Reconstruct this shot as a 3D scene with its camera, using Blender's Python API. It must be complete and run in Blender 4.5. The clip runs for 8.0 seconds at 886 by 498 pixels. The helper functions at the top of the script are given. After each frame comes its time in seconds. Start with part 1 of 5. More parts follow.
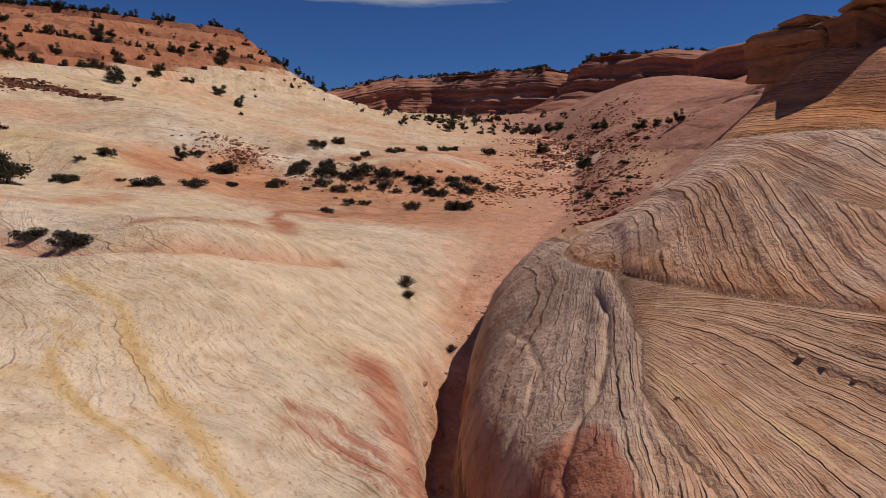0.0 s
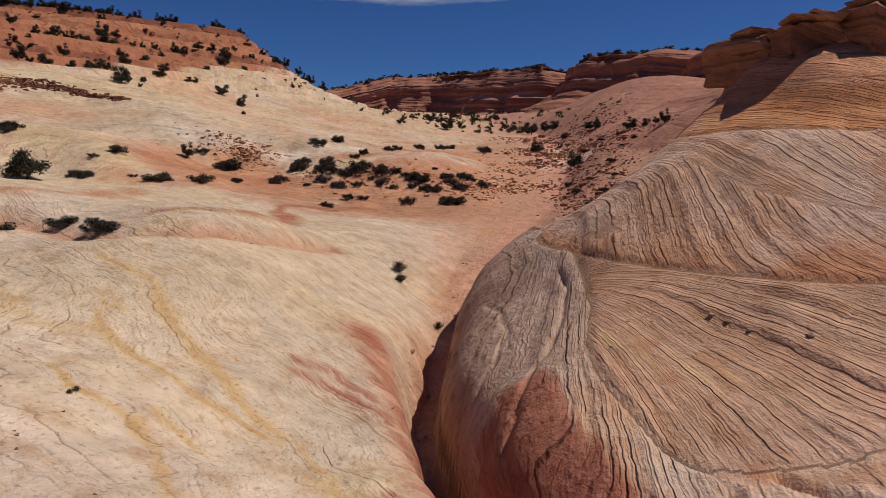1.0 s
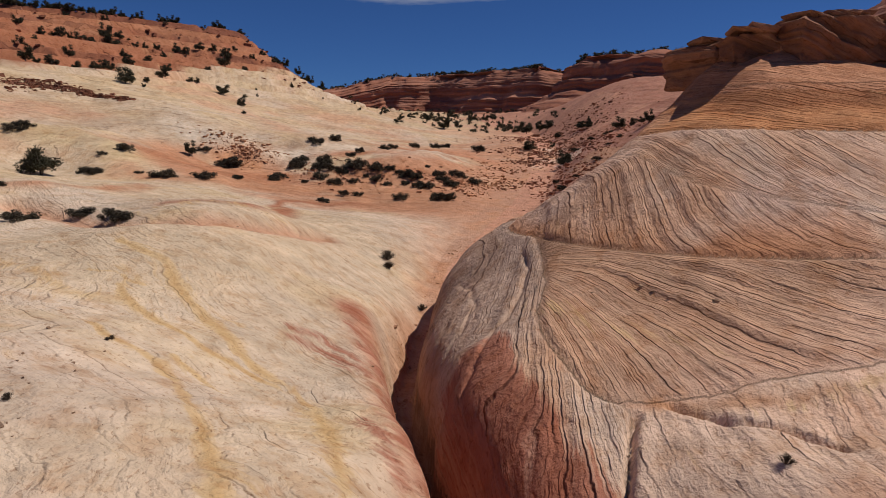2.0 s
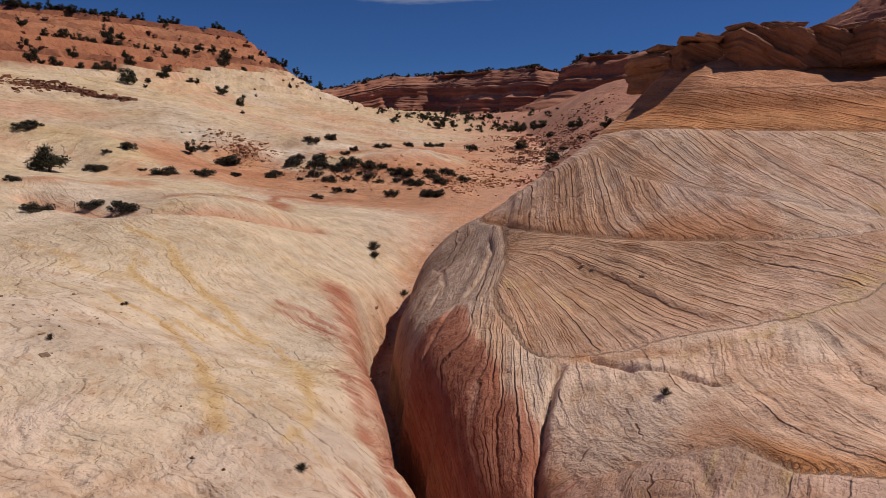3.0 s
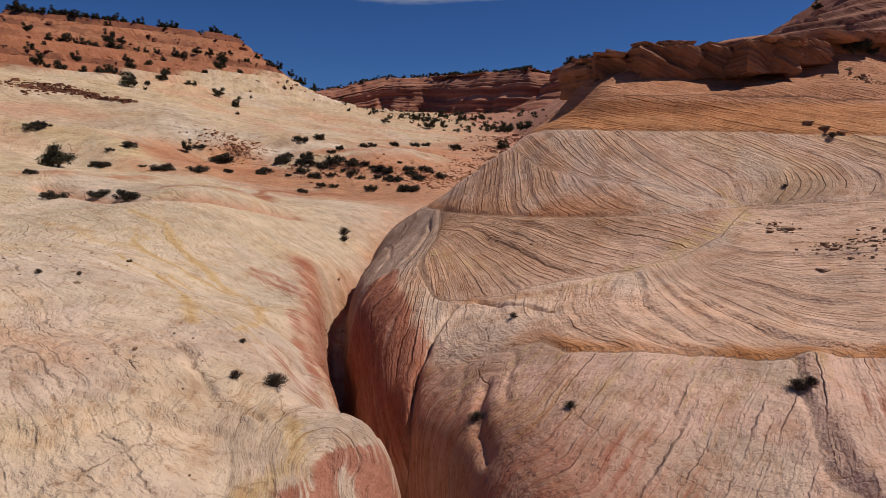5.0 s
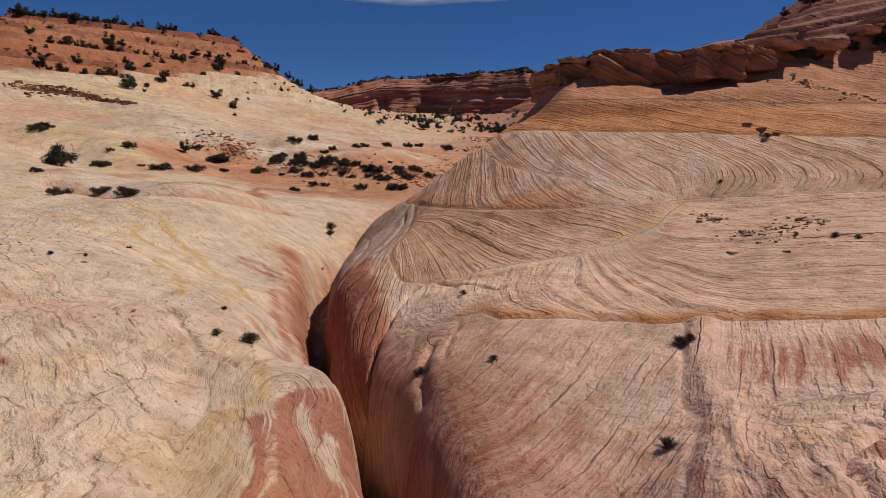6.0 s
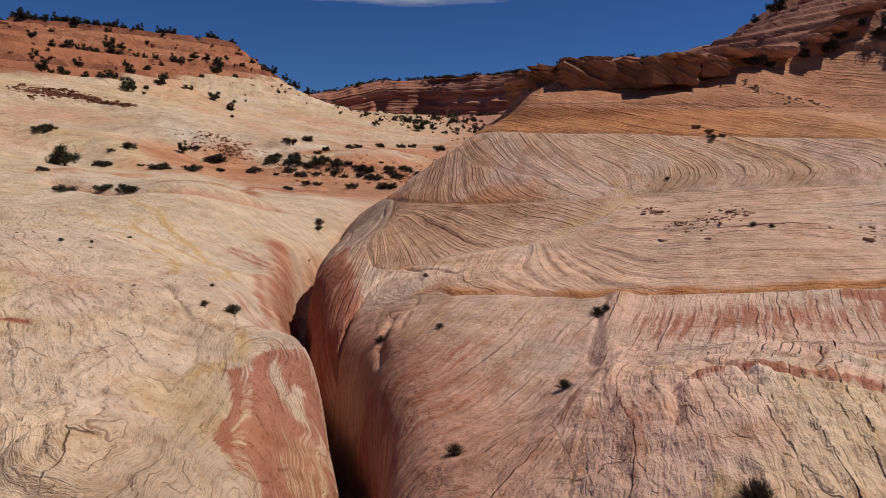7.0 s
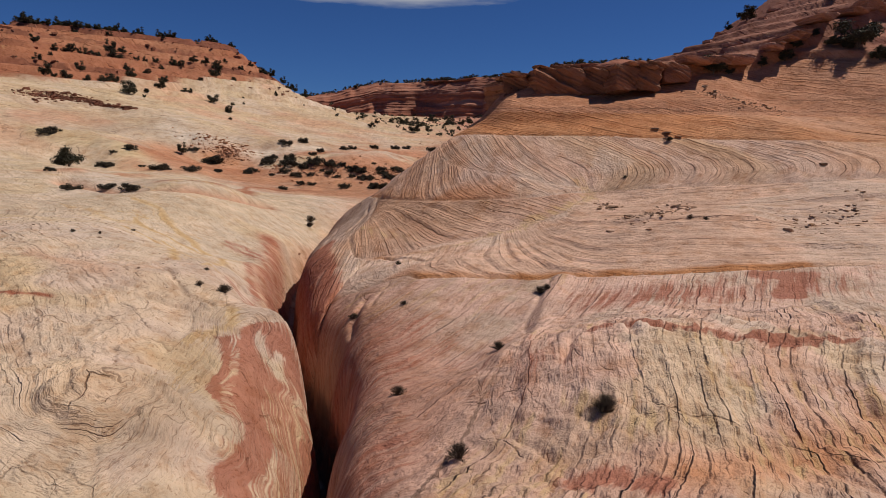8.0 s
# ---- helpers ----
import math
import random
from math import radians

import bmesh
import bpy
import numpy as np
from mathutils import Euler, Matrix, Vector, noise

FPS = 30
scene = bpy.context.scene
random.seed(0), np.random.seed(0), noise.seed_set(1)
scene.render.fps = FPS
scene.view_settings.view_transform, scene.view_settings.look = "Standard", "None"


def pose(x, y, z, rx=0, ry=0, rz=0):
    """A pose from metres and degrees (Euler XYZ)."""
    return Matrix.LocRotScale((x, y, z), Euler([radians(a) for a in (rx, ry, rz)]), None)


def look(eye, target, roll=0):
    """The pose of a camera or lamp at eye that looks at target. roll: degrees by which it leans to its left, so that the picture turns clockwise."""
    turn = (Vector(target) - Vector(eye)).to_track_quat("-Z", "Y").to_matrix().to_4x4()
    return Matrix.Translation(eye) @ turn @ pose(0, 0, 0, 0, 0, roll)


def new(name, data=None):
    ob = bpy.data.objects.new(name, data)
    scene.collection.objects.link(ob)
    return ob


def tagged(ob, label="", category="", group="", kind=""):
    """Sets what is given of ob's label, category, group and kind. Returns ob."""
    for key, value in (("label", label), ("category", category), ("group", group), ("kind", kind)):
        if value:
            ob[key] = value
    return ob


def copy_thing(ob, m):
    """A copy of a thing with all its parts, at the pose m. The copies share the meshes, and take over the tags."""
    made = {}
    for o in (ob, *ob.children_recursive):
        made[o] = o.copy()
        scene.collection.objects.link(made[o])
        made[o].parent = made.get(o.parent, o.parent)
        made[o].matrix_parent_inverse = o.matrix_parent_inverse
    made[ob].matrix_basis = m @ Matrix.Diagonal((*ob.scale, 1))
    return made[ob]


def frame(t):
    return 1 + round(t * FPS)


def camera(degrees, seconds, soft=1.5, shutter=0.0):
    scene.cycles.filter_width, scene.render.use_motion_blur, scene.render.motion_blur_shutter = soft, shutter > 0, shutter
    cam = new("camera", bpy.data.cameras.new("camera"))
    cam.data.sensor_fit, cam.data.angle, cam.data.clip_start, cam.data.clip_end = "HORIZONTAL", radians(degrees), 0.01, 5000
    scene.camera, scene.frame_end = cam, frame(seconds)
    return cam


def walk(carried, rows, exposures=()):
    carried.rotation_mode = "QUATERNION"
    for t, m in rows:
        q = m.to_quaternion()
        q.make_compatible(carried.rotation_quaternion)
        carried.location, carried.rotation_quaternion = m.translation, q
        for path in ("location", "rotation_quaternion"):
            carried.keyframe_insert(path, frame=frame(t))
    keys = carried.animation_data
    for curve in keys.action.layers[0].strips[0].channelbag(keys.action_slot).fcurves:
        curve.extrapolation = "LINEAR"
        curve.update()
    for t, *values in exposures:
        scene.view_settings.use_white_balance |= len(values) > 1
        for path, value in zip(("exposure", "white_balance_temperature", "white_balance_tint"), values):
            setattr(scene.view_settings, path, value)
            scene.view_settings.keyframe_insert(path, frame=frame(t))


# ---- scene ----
cam = camera(72.3, 8.0, soft=0.7)
PATH = [
    (0, (-0.049, -0.045, 8.037), (-0.003, 19.707, 4.896), 0.89),
    (0.5, (0.183, -1.466, 8.002), (0.228, 18.282, 4.839), 0.92),
    (1, (0.492, -2.865, 7.970), (0.538, 16.880, 4.787), 0.94),
    (1.5, (0.874, -4.247, 7.938), (0.921, 15.495, 4.739), 0.97),
    (3, (2.390, -8.329, 7.845), (2.442, 11.409, 4.618), 1.02),
    (3.5, (2.995, -9.681, 7.814), (3.049, 10.057, 4.584), 1.04),
    (4, (3.636, -11.034, 7.783), (3.693, 8.704, 4.554), 1.05),
    (4.5, (4.306, -12.391, 7.752), (4.367, 7.348, 4.527), 1.06),
    (5, (4.996, -13.754, 7.721), (5.060, 5.986, 4.504), 1.07),
    (6.5, (7.093, -17.900, 7.642), (7.171, 1.846, 4.466), 1.07),
    (7, (7.768, -19.306, 7.623), (7.853, 0.443, 4.468), 1.07),
    (7.5, (8.415, -20.726, 7.609), (8.505, -0.973, 4.478), 1.06),
    (8, (9.022, -22.160, 7.604), (9.119, -2.402, 4.500), 1.05),
]
walk(cam, [(t, look(eye, target, roll)) for t, eye, target, roll in PATH])

# ---- sky and sun ----
SUN = Vector((0.62, 0.09, 1.0)).normalized()
CLOUD = (0.12, 0.25, 0.253, 0.034)
sky_world = bpy.data.worlds.new("sky")
scene.world = sky_world
sky_world.use_nodes = True
sky_nodes, sky_links = sky_world.node_tree.nodes, sky_world.node_tree.links
sky_tex = sky_nodes.new("ShaderNodeTexSky")
sky_tex.sky_type, sky_tex.sun_disc = "NISHITA", False
sky_tex.sun_elevation = math.asin(SUN.z)
sky_tex.sun_rotation = math.atan2(SUN.x, SUN.y)
sky_tex.altitude, sky_tex.air_density, sky_tex.dust_density, sky_tex.ozone_density = 2500, 1.0, 0.0, 6.0
sky_tone = sky_nodes.new("ShaderNodeMix")
sky_tone.data_type, sky_tone.blend_type = "RGBA", "MULTIPLY"
sky_tone.inputs[0].default_value, sky_tone.inputs[7].default_value = 1.0, (0.60, 0.94, 1.48, 1)
sky_links.new(sky_tex.outputs[0], sky_tone.inputs[6])


def sky_maths(how, a, b=0.0, c=0.0):
    node = sky_nodes.new("ShaderNodeMath")
    node.operation = how
    for value, socket in zip((a, b, c), node.inputs):
        if hasattr(value, "links"):
            sky_links.new(value, socket)
        else:
            socket.default_value = value
    return node.outputs[0]


# one thin bank of cloud over the valley's head
sky_where = sky_nodes.new("ShaderNodeTexCoord")
sky_split = sky_nodes.new("ShaderNodeSeparateXYZ")
sky_links.new(sky_where.outputs["Generated"], sky_split.inputs[0])
cloud_noise = sky_nodes.new("ShaderNodeTexNoise")
cloud_stretch = sky_nodes.new("ShaderNodeVectorMath")
cloud_stretch.operation = "MULTIPLY"
cloud_stretch.inputs[1].default_value = (6, 6, 40)
sky_links.new(sky_where.outputs["Generated"], cloud_stretch.inputs[0])
sky_links.new(cloud_stretch.outputs[0], cloud_noise.inputs["Vector"])
cloud_noise.inputs["Scale"].default_value, cloud_noise.inputs["Detail"].default_value = 1.5, 5.0
across = sky_maths("DIVIDE", sky_maths("ADD", sky_split.outputs[0], CLOUD[0]), CLOUD[1])
above = sky_maths("DIVIDE", sky_maths("SUBTRACT", sky_split.outputs[2], CLOUD[2]), CLOUD[3])
inside = sky_maths("SUBTRACT", 1.15, sky_maths("ADD", sky_maths("MULTIPLY", across, across), sky_maths("MULTIPLY", above, above)))
inside = sky_maths("ADD", inside, sky_maths("MULTIPLY", sky_maths("SUBTRACT", cloud_noise.outputs["Fac"], 0.55), 1.4))
ahead = sky_maths("GREATER_THAN", sky_split.outputs[1], 0.3)
inside = sky_maths("MULTIPLY", sky_maths("MINIMUM", sky_maths("MAXIMUM", sky_maths("MULTIPLY", inside, 1.3), 0.0), 0.8), ahead)
sky_mix = sky_nodes.new("ShaderNodeMix")
sky_mix.data_type = "RGBA"
sky_links.new(inside, sky_mix.inputs[0])
sky_links.new(sky_tone.outputs[2], sky_mix.inputs[6])
sky_mix.inputs[7].default_value = (11.0, 11.5, 12.5, 1)
sky_links.new(sky_mix.outputs[2], sky_nodes["Background"].inputs[0])
sky_nodes["Background"].inputs[1].default_value = 0.05
sun_data = bpy.data.lights.new("sun", "SUN")
sun_data.energy, sun_data.angle, sun_data.color = 5.0, radians(0.53), (1.0, 0.94, 0.855)
sun_lamp = new("sun", sun_data)
sun_lamp.matrix_world = look((0, 0, 60), Vector((0, 0, 60)) - SUN)
scene.view_settings.exposure = -0.53

# ---- materials ----
class Nodes:
    """A short hand for building node trees."""

    def __init__(self, name):
        self.mat = bpy.data.materials.new(name)
        self.mat.use_nodes = True
        self.tree = self.mat.node_tree
        self.shader = self.tree.nodes["Principled BSDF"]
        self.shader.inputs["Specular IOR Level"].default_value = 0.25

    def add(self, kind, attribute_name="", feature="", operation="", use_clamp=False, interpolation_type="", data_type="", blend_type=""):
        node = self.tree.nodes.new(kind)
        if attribute_name:
            node.attribute_name = attribute_name
        if feature:
            node.feature = feature
        if operation:
            node.operation = operation
        if use_clamp:
            node.use_clamp = True
        if interpolation_type:
            node.interpolation_type = interpolation_type
        if data_type:
            node.data_type = data_type
        if blend_type:
            node.blend_type = blend_type
        return node

    def put(self, value, socket):
        if hasattr(value, "links"):
            self.tree.links.new(value, socket)
        else:
            socket.default_value = value

    def attribute(self, name, colour=False):
        node = self.add("ShaderNodeAttribute", attribute_name=name)
        return node.outputs["Color" if colour else "Fac"]

    def where(self):
        return self.add("ShaderNodeNewGeometry").outputs["Position"]

    def local(self):
        return self.add("ShaderNodeTexCoord").outputs["Object"]

    def noise(self, vector, scale, detail=3.0, rough=0.55, warp=0.0):
        node = self.add("ShaderNodeTexNoise")
        self.put(vector, node.inputs["Vector"])
        node.inputs["Scale"].default_value, node.inputs["Detail"].default_value = scale, detail
        node.inputs["Roughness"].default_value, node.inputs["Distortion"].default_value = rough, warp
        return node.outputs["Fac"]

    def cells(self, vector, scale, feature="DISTANCE_TO_EDGE"):
        node = self.add("ShaderNodeTexVoronoi", feature=feature)
        self.put(vector, node.inputs["Vector"])
        node.inputs["Scale"].default_value = scale
        return node.outputs["Distance"]

    def maths(self, how, a, b=0.0, clamp=False):
        node = self.add("ShaderNodeMath", operation=how, use_clamp=clamp)
        self.put(a, node.inputs[0])
        self.put(b, node.inputs[1])
        return node.outputs[0]

    def scaled(self, vector, size):
        node = self.add("ShaderNodeVectorMath", operation="MULTIPLY")
        self.put(vector, node.inputs[0])
        node.inputs[1].default_value = size
        return node.outputs[0]

    def moved(self, vector, other):
        node = self.add("ShaderNodeVectorMath", operation="ADD")
        self.put(vector, node.inputs[0])
        self.put(other, node.inputs[1])
        return node.outputs[0]

    def xyz(self, x, y, z):
        node = self.add("ShaderNodeCombineXYZ")
        for value, socket in zip((x, y, z), node.inputs):
            self.put(value, socket)
        return node.outputs[0]

    def apart(self, vector):
        node = self.add("ShaderNodeSeparateXYZ")
        self.put(vector, node.inputs[0])
        return node.outputs

    def range(self, value, a, b, c, d):
        node = self.add("ShaderNodeMapRange", interpolation_type="SMOOTHSTEP")
        for v, socket in zip((value, a, b, c, d), node.inputs):
            self.put(v, socket)
        return node.outputs[0]

    def mix(self, factor, a, b, how="MIX"):
        node = self.add("ShaderNodeMix", data_type="RGBA", blend_type=how)
        self.put(factor, node.inputs[0])
        self.put(a, node.inputs[6])
        self.put(b, node.inputs[7])
        return node.outputs[2]

    def finish(self, colour, rough=0.9, height=None, depth=0.02, strength=1.0):
        self.put(colour, self.shader.inputs["Base Color"])
        self.put(rough, self.shader.inputs["Roughness"])
        if height is not None:
            bump = self.add("ShaderNodeBump")
            bump.inputs["Strength"].default_value, bump.inputs["Distance"].default_value = strength, depth
            self.put(height, bump.inputs["Height"])
            self.put(bump.outputs[0], self.shader.inputs["Normal"])
        return self.mat


def grey(v):
    return (v, v, v, 1.0)


def slickrock():
    """Cross-bedded sandstone: colour by the beds' own attribute, laminae as small overlapping ledges along the bed coordinate."""
    n = Nodes("slickrock")
    p, bed, rib, joint = n.where(), n.attribute("bed"), n.attribute("rib"), n.attribute("joint")
    base = n.attribute("rock", True)
    at = n.apart(p)
    slow, quick = n.noise(p, 0.55, 3.0), n.noise(p, 3.2, 3.0)
    lie = n.maths("ADD", bed, n.maths("ADD", n.maths("MULTIPLY", slow, 0.30), n.maths("MULTIPLY", quick, 0.13)))

    def laminae(stretch, scale, detail, warp):
        v = n.xyz(lie, n.maths("MULTIPLY", at[0], stretch), n.maths("MULTIPLY", at[1], stretch))
        return n.noise(v, scale, detail, 0.6, warp)

    def ledges(per_metre, edge, length):
        """Thin beds weathered into ledges: their profile, and the creases between them, where shade is painted."""
        phase = n.maths("ADD", n.maths("MULTIPLY", lie, per_metre), n.maths("MULTIPLY", laminae(0.03, per_metre * 0.3, 1.0, 0.0), 2.2))
        k, t = n.maths("FLOOR", phase), n.maths("FRACT", phase)
        chance = n.add("ShaderNodeTexWhiteNoise")
        chance.noise_dimensions = "1D"
        n.put(k, chance.inputs["W"])
        spot = n.xyz(n.maths("MULTIPLY", k, 7.31), n.maths("MULTIPLY", at[0], length), n.maths("MULTIPLY", at[1], length))
        strong = n.maths("MULTIPLY", n.range(chance.outputs["Value"], 0.1, 1.0, 0.15, 1.0), n.range(n.noise(spot, 1.0, 3.0, 0.6), 0.38, 0.62, 0.08, 1.0))
        rise = n.maths("MULTIPLY", n.range(t, 0.0, edge, 0.0, 1.0), n.maths("SUBTRACT", 1.0, t))
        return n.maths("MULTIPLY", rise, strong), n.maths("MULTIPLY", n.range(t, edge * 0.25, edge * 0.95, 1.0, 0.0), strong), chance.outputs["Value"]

    def tint(colour, by, factor):
        return n.mix(factor, colour, n.mix(1.0, colour, by, "MULTIPLY"))

    rise1, shade1, tone1 = ledges(4.0, 0.19, 0.5)
    rise2, shade2, tone2 = ledges(11.0, 0.28, 1.0)
    broad, vein = laminae(0.02, 1.2, 3.0, 0.0), laminae(0.10, 5.0, 4.0, 0.1)
    fibre, flake = laminae(0.30, 6.0, 4.0, 0.3), laminae(0.8, 9.0, 4.0, 0.5)
    red, ochre = n.attribute("red"), n.attribute("ochre")
    grain, lump, blotch = n.noise(p, 22.0, 3.0, 0.7), n.noise(p, 4.0, 4.0, 0.6), n.noise(p, 1.3, 5.0, 0.62)
    shade1, shade2 = n.maths("MULTIPLY", shade1, rib), n.maths("MULTIPLY", shade2, rib)
    swirl = n.add("ShaderNodeTexNoise")
    n.put(p, swirl.inputs["Vector"])
    swirl.inputs["Scale"].default_value, swirl.inputs["Detail"].default_value = 1.1, 5.0
    bent = n.moved(n.scaled(p, (1.0, 0.7, 1.0)), n.scaled(swirl.outputs["Color"], (0.7, 0.7, 0.7)))
    cut = n.maths("MAXIMUM", n.range(n.cells(bent, 0.36), 0.0, 0.011, 1.0, 0.0), n.maths("MULTIPLY", n.range(n.cells(bent, 0.9), 0.0, 0.014, 1.0, 0.0), 0.55))
    cut = n.maths("MULTIPLY", n.maths("MULTIPLY", cut, joint), n.range(n.noise(p, 0.8, 4.0, 0.65), 0.46, 0.56, 0.0, 1.0))
    pit = n.maths("MULTIPLY", n.range(n.cells(bent, 5.5, "F1"), 0.05, 0.14, 1.0, 0.0), n.range(n.noise(p, 0.9, 2.0), 0.54, 0.68, 0.0, 1.0))

    def stain(weight, by):
        return n.range(n.maths("ADD", n.maths("MULTIPLY", weight, 0.55), n.maths("MULTIPLY", by, 1.3)), 0.80, 1.10, 0.0, 1.0)

    base = n.mix(n.maths("MULTIPLY", stain(ochre, vein), 0.75), base, (0.60, 0.40, 0.20, 1))
    base = n.mix(n.maths("MULTIPLY", n.range(n.maths("ADD", ochre, vein), 1.3, 1.7, 0.0, 1.0), 0.5), base, (0.52, 0.31, 0.12, 1))
    streak = n.maths("ADD", n.maths("MULTIPLY", vein, 0.5), n.maths("MULTIPLY", laminae(0.05, 9.0, 4.0, 0.1), 0.5))
    base = n.mix(n.maths("MULTIPLY", stain(red, streak), 0.88), base, (0.38, 0.135, 0.08, 1))
    colour = tint(base, (1.08, 1.09, 1.10, 1), n.range(blotch, 0.50, 0.66, 0.0, 0.9))
    colour = tint(colour, (0.90, 0.83, 0.76, 1), n.range(blotch, 0.49, 0.36, 0.0, 1.0))
    colour = tint(colour, (1.06, 1.07, 1.08, 1), n.range(fibre, 0.50, 0.64, 0.0, 0.8))
    colour = tint(colour, (0.87, 0.79, 0.72, 1), n.range(fibre, 0.46, 0.33, 0.0, 0.8))
    colour = tint(colour, (0.62, 0.52, 0.45, 1), n.range(flake, 0.57, 0.68, 0.0, 0.8))
    colour = tint(colour, (0.86, 0.78, 0.72, 1), n.maths("MULTIPLY", n.range(broad, 0.46, 0.64, 0.0, 0.8), rib))
    colour = tint(colour, (0.88, 0.82, 0.77, 1), n.maths("MULTIPLY", n.maths("MULTIPLY", tone1, rib), 0.55))
    colour = tint(colour, (1.12, 1.12, 1.10, 1), n.maths("MULTIPLY", n.maths("MULTIPLY", tone2, rib), 0.5))
    # shade of the creases between ledges, put into the colour
    colour = tint(colour, (0.33, 0.245, 0.20, 1), shade1)
    colour = tint(colour, (0.46, 0.38, 0.33, 1), n.maths("MULTIPLY", shade2, 0.8))
    # crack lines: a little dirt, and the cracks' shade painted into the colour
    colour = tint(colour, (0.42, 0.34, 0.28, 1), cut)
    colour = tint(colour, (0.42, 0.34, 0.28, 1), n.maths("MULTIPLY", pit, 0.6))
    colour = tint(colour, (0.80, 0.73, 0.68, 1), n.range(grain, 0.54, 0.78, 0.0, 0.45))
    high = n.maths("ADD", n.maths("MULTIPLY", rise1, 0.11), n.maths("MULTIPLY", rise2, 0.032))
    high = n.maths("MULTIPLY", high, rib)
    high = n.maths("SUBTRACT", high, n.maths("MULTIPLY", n.maths("ADD", cut, n.maths("MULTIPLY", pit, 0.4)), 0.05))
    high = n.maths("ADD", high, n.maths("ADD", n.maths("MULTIPLY", fibre, 0.06), n.maths("MULTIPLY", lump, 0.085)))
    high = n.maths("ADD", high, n.maths("ADD", n.maths("MULTIPLY", flake, -0.045), n.maths("MULTIPLY", grain, 0.012)))
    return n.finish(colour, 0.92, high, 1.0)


ROCK = slickrock()

# ---- relief of the ground ----
def smooth(a, b, v):
    s = np.clip((v - a) / (b - a), 0, 1)
    return s * s * (3 - 2 * s)


def lattice(i, j, k, seed):
    """Random values in 0..1 on an integer lattice."""
    n = (i * 374761393 + j * 668265263 + k * 2147483647 + seed * 1274126177) & 0xFFFFFFFF
    n = ((n ^ (n >> 13)) * 1274126177) & 0xFFFFFFFF
    n = ((n ^ (n >> 16)) * 2246822519) & 0xFFFFFFFF
    return ((n ^ (n >> 15)) & 0xFFFFFF) / float(0xFFFFFF)


def noise2(x, y, seed=0):
    """Smooth value noise in -1..1."""
    i, j = np.floor(x).astype(np.int64), np.floor(y).astype(np.int64)
    fx, fy = x - i, y - j
    fx, fy = fx * fx * fx * (fx * (6 * fx - 15) + 10), fy * fy * fy * (fy * (6 * fy - 15) + 10)
    a, b = lattice(i, j, 0, seed), lattice(i + 1, j, 0, seed)
    c, d = lattice(i, j + 1, 0, seed), lattice(i + 1, j + 1, 0, seed)
    return 2 * ((a + (b - a) * fx) * (1 - fy) + (c + (d - c) * fx) * fy) - 1


def fractal(x, y, octaves=4, seed=0, gain=0.5):
    total, size, amp = 0.0, 1.0, 1.0
    for n in range(octaves):
        total = total + amp * noise2(x * size + 17.3 * n, y * size - 9.1 * n, seed + n)
        size, amp = size * 2.03, amp * gain
    return total


SLOT_Y = (-60, -25, -14, -10, -7.5, -3.3, -0.5, 3.4, 7.3, 12, 17.3, 25.4, 31, 37, 50, 72, 110, 150, 300)
SLOT_X = (14, 9, 6.7, 6.21, 6.18, 5.4, 3.99, 2.58, 1.35, 0.28, 0.16, 1.04, 2, 3.8, 7.5, 12.5, 18, 19, 10)
FLOOR_Y = (-60, 6, 12, 20, 30, 40, 55, 75, 110, 150, 300)
FLOOR_Z = (-4.5, -4.0, -2.4, -0.6, 1.0, 2.2, 3.2, 5.4, 9.5, 12.5, 26)
WIDE_Y = (-60, -4, 1, 10, 20, 30, 40, 60, 100, 300)
WIDE = (0.14, 0.14, 0.25, 0.25, 0.35, 0.8, 1.6, 2.6, 4, 8)
LIP_L = (0.37, 0.37, 0.37, 0.37, 0.69, 2, 3, 5, 9, 20)
LIP_R = (0.55, 0.55, 0.73, 0.73, 1, 1.8, 3.8, 8, 12, 20)


def soft_curve(v, vs, ws):
    """A piecewise line with its corners rounded."""
    return sum(np.interp(v + d, vs, ws) for d in (-2.0, -1.0, 0, 1.0, 2.0)) / 5


def slot_parts(x, y):
    wobble = 0.18 * noise2(y * 0.55, y * 0 + 3.3, 5) + 0.07 * noise2(y * 1.7, y * 0, 6)
    u = x - soft_curve(y, SLOT_Y, SLOT_X) - wobble * smooth(60, 20, y)
    wide = np.interp(y, WIDE_Y, WIDE)
    s = np.maximum(np.abs(u) - wide, 0)
    lip = np.where(u < 0, np.interp(y, WIDE_Y, LIP_L), np.interp(y, WIDE_Y, LIP_R))
    g = np.exp(-(s / lip) ** 1.25)
    wall = 0.62 * np.exp(-s / (0.32 * lip)) + 0.38 * np.exp(-(s / (1.6 * lip)) ** 1.25)
    k = smooth(30, 22, y) * (u > 0)
    return u, g + k * (wall - g), soft_curve(y, FLOOR_Y, FLOOR_Z)


def cap_step(x, y):
    """The rimrock on the hill to the east: a step of about two metres."""
    edge = np.interp(x, (10, 16, 22, 28, 36, 60), (19.8, 20.2, 20.6, 21.6, 23.5, 30))
    edge = edge + 0.5 * noise2(x * 0.3, x * 0, 31)
    d = np.minimum(y - edge, 0.85 * (x - np.interp(y, (18, 23, 27, 31), (15.6, 13.3, 13.4, 16.5))) + 0.25 * noise2(y * 0.7, x * 0.3, 33))
    return (0.9 * smooth(-0.1, 0.35 + 0.6 * np.clip(y - 30, 0, 20), d) + 1.0 * smooth(-3.2, 0.4, d)) * smooth(62, 45, x)


